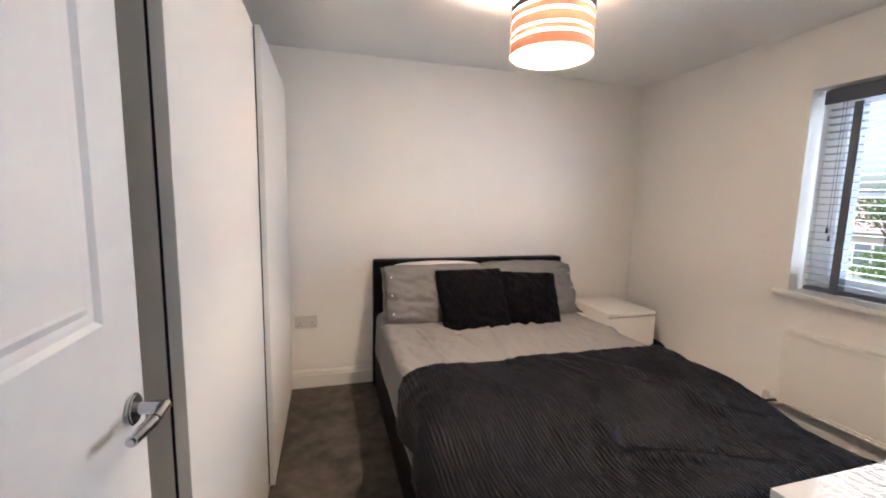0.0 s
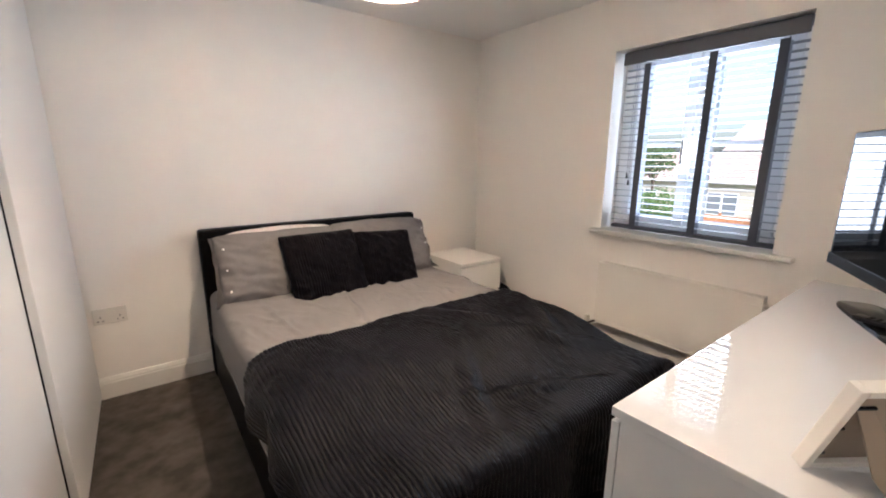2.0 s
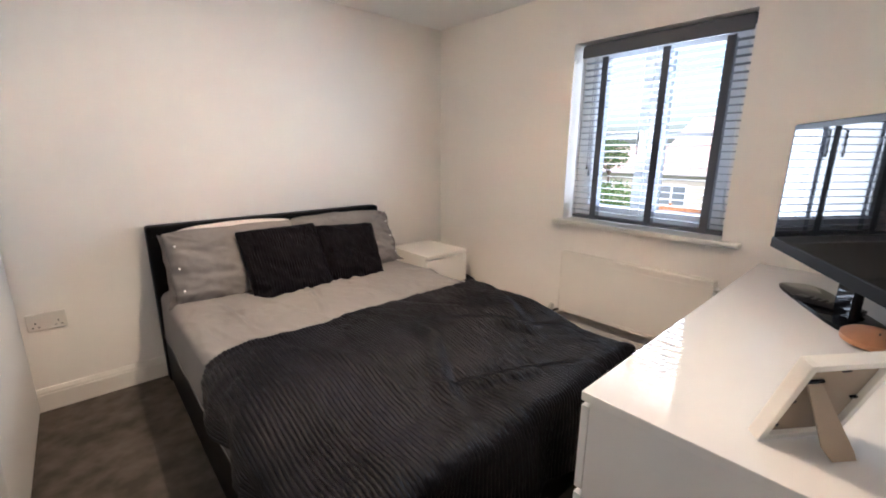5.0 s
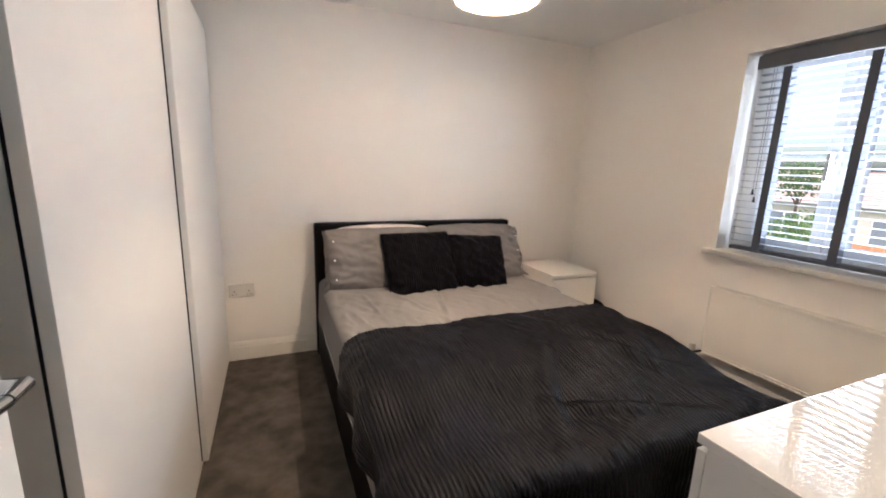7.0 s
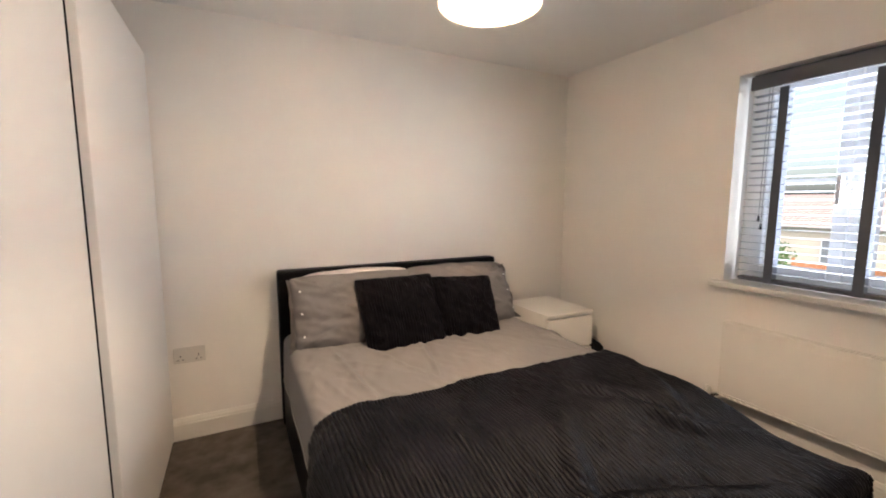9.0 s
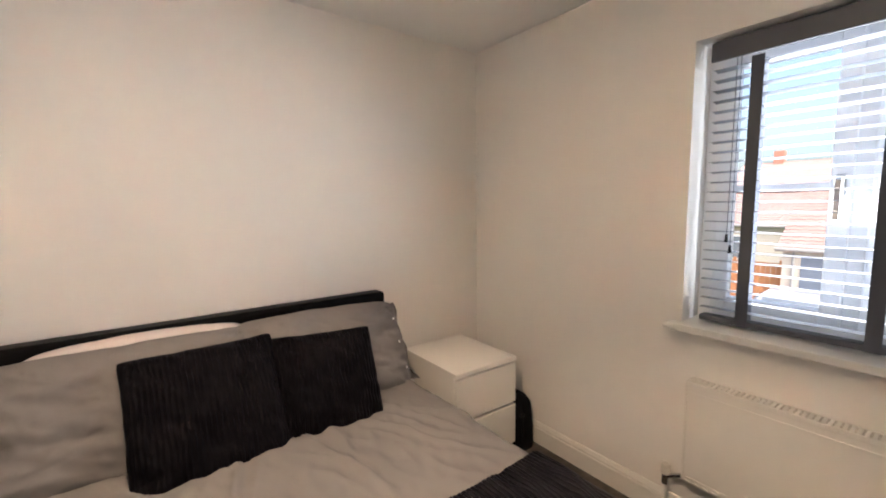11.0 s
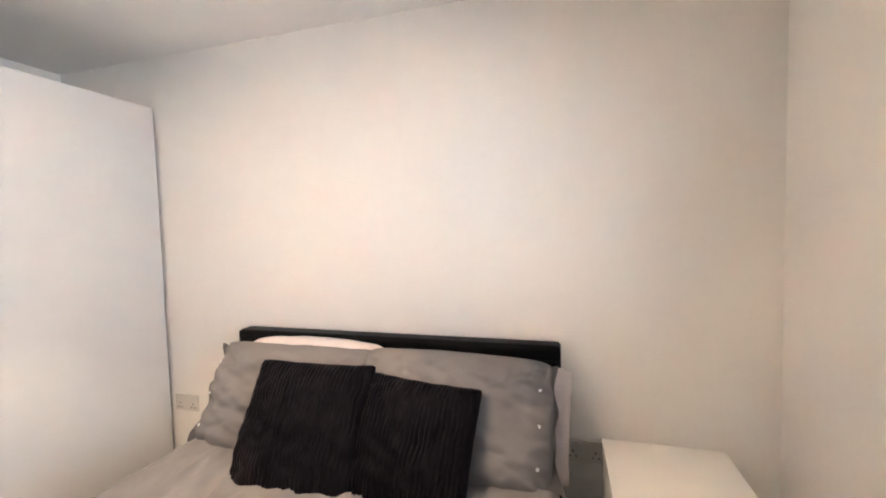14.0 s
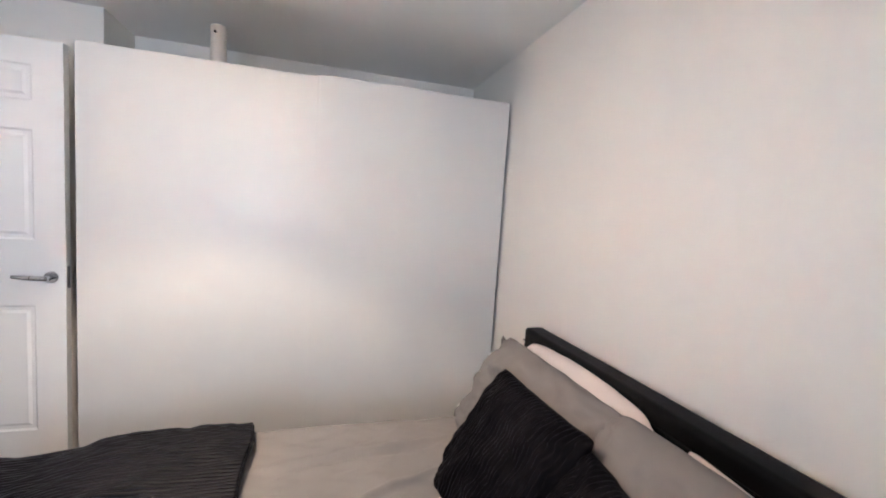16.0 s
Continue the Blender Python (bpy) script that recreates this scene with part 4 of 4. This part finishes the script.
# round wooden piece lying behind the frame
wd = thing("wooden_disc", 1.91, -2.742, CT, "orange-brown wooden oval lying on the chest", "ornament")
bm = lathe([(0.0, 0.0), (0.060, 0.0), (0.068, 0.006), (0.068, 0.018), (0.060, 0.024), (0.0, 0.024)], 40)
for v in bm.verts:
    v.co.x *= 1.35
part("disc", bm, "wood", wd, smooth=True)
part("knot", box(0.0, 0.022, -0.014, -0.010, 0.0238, 0.0246), "dark", wd)

# ---- outside ----
GZ = -2.75
tagged(mesh_object("ground", box(3.02, 900, -700, 700, GZ - 0.5, GZ), "grass"), "green lawn reaching far beyond the houses", "ground", kind="structure")
tagged(mesh_object("pavement", box(3.3, 19.0, -40, 30, GZ + 0.001, GZ + 0.012), "paving"), "pale concrete drive between the houses", "pavement", kind="structure")


def house(name, x, y, w, d, eave, ridge, wallmat, label, openings, rz=0):
    """A gabled house: w along y, ridge along y, front facing -x. openings: (y, z0, width, height, kind)."""
    h = thing(name, x, y, GZ, label, "house", rz=rz)
    part("wall", box(0, d, -w / 2, w / 2, 0, eave), wallmat, h)
    rise = ridge - eave
    bm = bmesh.new()
    for yy in (-w / 2, w / 2):
        f = [bm.verts.new((0, yy, eave)), bm.verts.new((d, yy, eave)), bm.verts.new((d / 2, yy, ridge - 0.1))]
        bm.faces.new(f)
    part("gable", bm, wallmat, h)
    roof = part("roof", box(-0.02, 0.02, -0.02, 0.02, ridge - 0.1, ridge - 0.06), "tile", h, "terracotta tiled roof")
    slope = math.hypot(d / 2 + 0.3, rise * (d / 2 + 0.3) / (d / 2))
    ang = math.atan2(rise, d / 2)
    n_r = 18
    for s in (0, 1):
        bm = bmesh.new()
        for r in range(n_r):
            a0, a1 = r / n_r, (r + 1.25) / n_r
            cols_ = int(w / 0.30)
            P = []
            for a, lift in ((a0, 0.055), (a1, 0.012)):
                row = []
                for c in range(cols_ * 4 + 1):
                    yy = -w / 2 - 0.15 + (w + 0.3) * c / (cols_ * 4)
                    xx = -0.3 + a * (d / 2 + 0.3)
                    zz = eave - 0.3 * math.tan(ang) + a * (d / 2 + 0.3) * math.tan(ang) + lift + 0.012 * math.sin(math.pi * c / 2)
                    row.append((xx if s == 0 else d - xx, yy, zz))
                P.append(row)
            P.insert(0, [(p[0], p[1], p[2] - 0.04) for p in P[0]])
            join(bm, grid_mesh(np.array(P)))
        part("tile_slope", bm, "tile", roof)
    part("gutter", tube((-0.32, -w / 2 - 0.15, eave - 0.12), (-0.32, w / 2 + 0.15, eave - 0.12), 0.06, seg=8), "paving", h)
    part("downpipe", tube((-0.06, w / 2 - 0.3, 0), (-0.06, w / 2 - 0.3, eave - 0.1), 0.04, seg=8), "paving", h)
    for oy, z0, ow, oh, kind in openings:
        if kind == "garage":
            g = part("garage_door", box(-0.04, 0.02, oy - ow / 2, oy + ow / 2, z0, z0 + oh), "garage", h, "blue-grey slatted garage door")
            for k in range(9):
                part("slat", box(-0.055, -0.04, oy - ow / 2 + 0.04, oy + ow / 2 - 0.04, z0 + 0.05 + k * oh / 9, z0 + (k + 0.8) * oh / 9), "garage", g)
        else:
            f = part("window", box(-0.05, 0.02, oy - ow / 2, oy + ow / 2, z0, z0 + oh), "upvc", h)
            for k in (-1, 1):
                part("pane", box(-0.062, -0.05, oy + k * ow / 4 - ow / 4 + 0.06, oy + k * ow / 4 + ow / 4 - 0.06, z0 + 0.07, z0 + oh - 0.07), "hglass", f)
    return h


house("garage_building", 18.5, -2.8, 10.0, 5.0, 2.56, 4.35, "render", "low cream rendered garage with a red tiled roof", [(3.3, 0, 2.4, 2.23, "garage"), (-3.0, 1.0, 1.4, 1.1, "window")])
house("terraced_house", 27.0, 6.5, 16.0, 8.0, 2.85, 4.45, "render", "pale rendered house with a low red tiled roof", [(-4.5, 0.9, 1.6, 1.3, "window"), (0, 0.9, 1.6, 1.3, "window"), (4.5, 0.9, 1.6, 1.3, "window")])
far = house("brick_house", 42.0, 5.0, 14.0, 9.0, 4.9, 7.3, "brick", "far red-brick house with a tiled roof and a chimney", [(-4, 2.9, 1.6, 1.3, "window"), (4, 2.9, 1.6, 1.3, "window")])
part("chimney", box(4.1, 4.9, 4.2, 4.9, 6.6, 8.3, 0.02), "brick", far, "red-brick chimney stack")
house("brick_semi", 9.0, 11.5, 9.0, 7.0, 5.2, 7.6, "brick", "red-brick house with white windows across the drive", [(-2.4, 3.0, 1.3, 1.2, "window"), (2.0, 3.0, 1.3, 1.2, "window"), (-2.4, 0.9, 1.6, 1.3, "window")], rz=28)

fence = thing("garden_fence", 19.0, 3.75, GZ, "orange-stained close-boarded wooden fence", "fence")
board = None
for i in range(19):
    y = -1.35 + i * 0.15
    if board is None:
        b0 = part("board", box(0, 0.02, -0.07, 0.07, 0.05, 1.85, 0.004), "fence", fence)
        board = b0.data
    else:
        b0 = new("board", board)
        b0.parent = fence
    b0.matrix_local = pose(0.012 * (i % 2), y, 0.0)
for y in (-1.4, 0.0, 1.4):
    part("post", box(0.034, 0.12, y - 0.045, y + 0.045, 0, 1.95, 0.005), "fence", fence)

def leafy(parent, centre, radii, count, seed, leaf):
    """A crown of loose leaves, thicker towards an uneven outline."""
    rng = random.Random(seed)
    bm = bmesh.new()
    for i in range(count):
        a, b, r = rng.uniform(0, 6.283), rng.uniform(-1, 1), rng.random() ** 0.4
        lump = 1 + 0.35 * fnoise(math.cos(a) * 2, math.sin(a) * 2, b * 2 + seed)
        c = Vector((math.cos(a) * math.sqrt(1 - b * b) * radii[0], math.sin(a) * math.sqrt(1 - b * b) * radii[1], b * radii[2])) * r * lump + Vector(centre)
        m_ = Matrix.Translation(c) @ Euler((rng.uniform(0, 6), rng.uniform(0, 6), rng.uniform(0, 6))).to_matrix().to_4x4()
        v = [bm.verts.new(m_ @ Vector(p)) for p in ((-leaf, 0, 0), (0, -0.45 * leaf, 0.2 * leaf), (leaf, 0, 0), (0, 0.45 * leaf, 0.2 * leaf))]
        bm.faces.new(v)
    return part("crown", bm, "leaf", parent, "many small green leaves")


bush = thing("garden_bush", 21.0, 7.2, GZ, "rounded green garden bush by the lawn", "bush")
part("trunk", tube((0, 0, 0), (0.05, 0.05, 1.4), 0.09, 0.04, 10), "bark", bush)
leafy(bush, (0, 0, 1.6), (1.1, 1.3, 1.1), 1500, 4, 0.09)
tree = thing("garden_tree", 24.0, 9.1, GZ, "small round-headed green tree beside the lawn", "tree")
part("trunk", tube((0, 0, 0), (0.06, -0.04, 3.2), 0.12, 0.06, 10), "bark", tree)
for k in range(6):
    a = 1.05 * k
    part("limb", tube((0.05, -0.03, 2.5 + 0.15 * k), (0.8 * math.cos(a), 0.8 * math.sin(a), 3.6 + 0.15 * k), 0.04, 0.012, 8), "bark", tree)
leafy(tree, (0, 0, 4.0), (1.15, 1.15, 0.95), 1600, 9, 0.08)

car = thing("parked_car", 15.6, 1.15, GZ + 0.012, "white parked car on the drive", "car", rz=3)
prof = [(-2.1, 0.35), (-2.15, 0.7), (-1.9, 0.95), (-1.2, 1.02), (-0.6, 1.42), (0.9, 1.46), (1.7, 1.0), (2.05, 0.92), (2.12, 0.4)]
bm = bmesh.new()
sides_ = []
for yy, k in ((-0.86, 0.93), (-0.80, 1.0), (0.80, 1.0), (0.86, 0.93)):
    sides_.append([bm.verts.new((x, yy * (1 - 0.16 * max(0, z - 0.95) / 0.5), 0.3 + (z - 0.3) * k)) for x, z in prof])
for a, b in zip(sides_, sides_[1:]):
    for i in range(len(prof) - 1):
        bm.faces.new((a[i], a[i + 1], b[i + 1], b[i]))
bm.faces.new(sides_[0]), bm.faces.new(sides_[-1][::-1])
bm.faces.new((sides_[0][0], sides_[1][0], sides_[2][0], sides_[3][0])), 
bmesh.ops.recalc_face_normals(bm, faces=bm.faces)
bmesh.ops.bevel(bm, geom=bm.edges[:], offset=0.03, segments=2, affect="EDGES")
part("body", bm, "car", car, smooth=True)
for s in (-1, 1):
    part("side_window", box(-0.75, 1.15, s * 0.775 - 0.012, s * 0.775 + 0.012, 1.06, 1.34, 0.01), "hglass", car)
    for x in (-1.3, 1.35):
        wheel = part("wheel", tube((x, s * 0.74, 0.31), (x, s * 0.88, 0.31), 0.31, seg=24, bevel=0.03), "black", car)
        part("rim", tube((x, s * 0.86, 0.31), (x, s * 0.888, 0.31), 0.19, seg=16), "chrome", wheel)
for name, low, high in (("windscreen", (-1.16, 1.055), (-0.66, 1.405)), ("rear_window", (1.60, 1.065), (0.98, 1.43))):
    bm = bmesh.new()
    ring = [[bm.verts.new((x, w * k, z + d)) for (x, z), w in ((low, 0.66), (high, 0.58)) for k in (-1, 1)] for d in (0.0, 0.014)]
    for lay in ring:
        bm.faces.new((lay[0], lay[1], lay[3], lay[2]))
    for a, b in ((0, 1), (1, 3), (3, 2), (2, 0)):
        bm.faces.new((ring[0][a], ring[0][b], ring[1][b], ring[1][a]))
    bmesh.ops.recalc_face_normals(bm, faces=bm.faces)
    part(name, bm, "hglass", car)
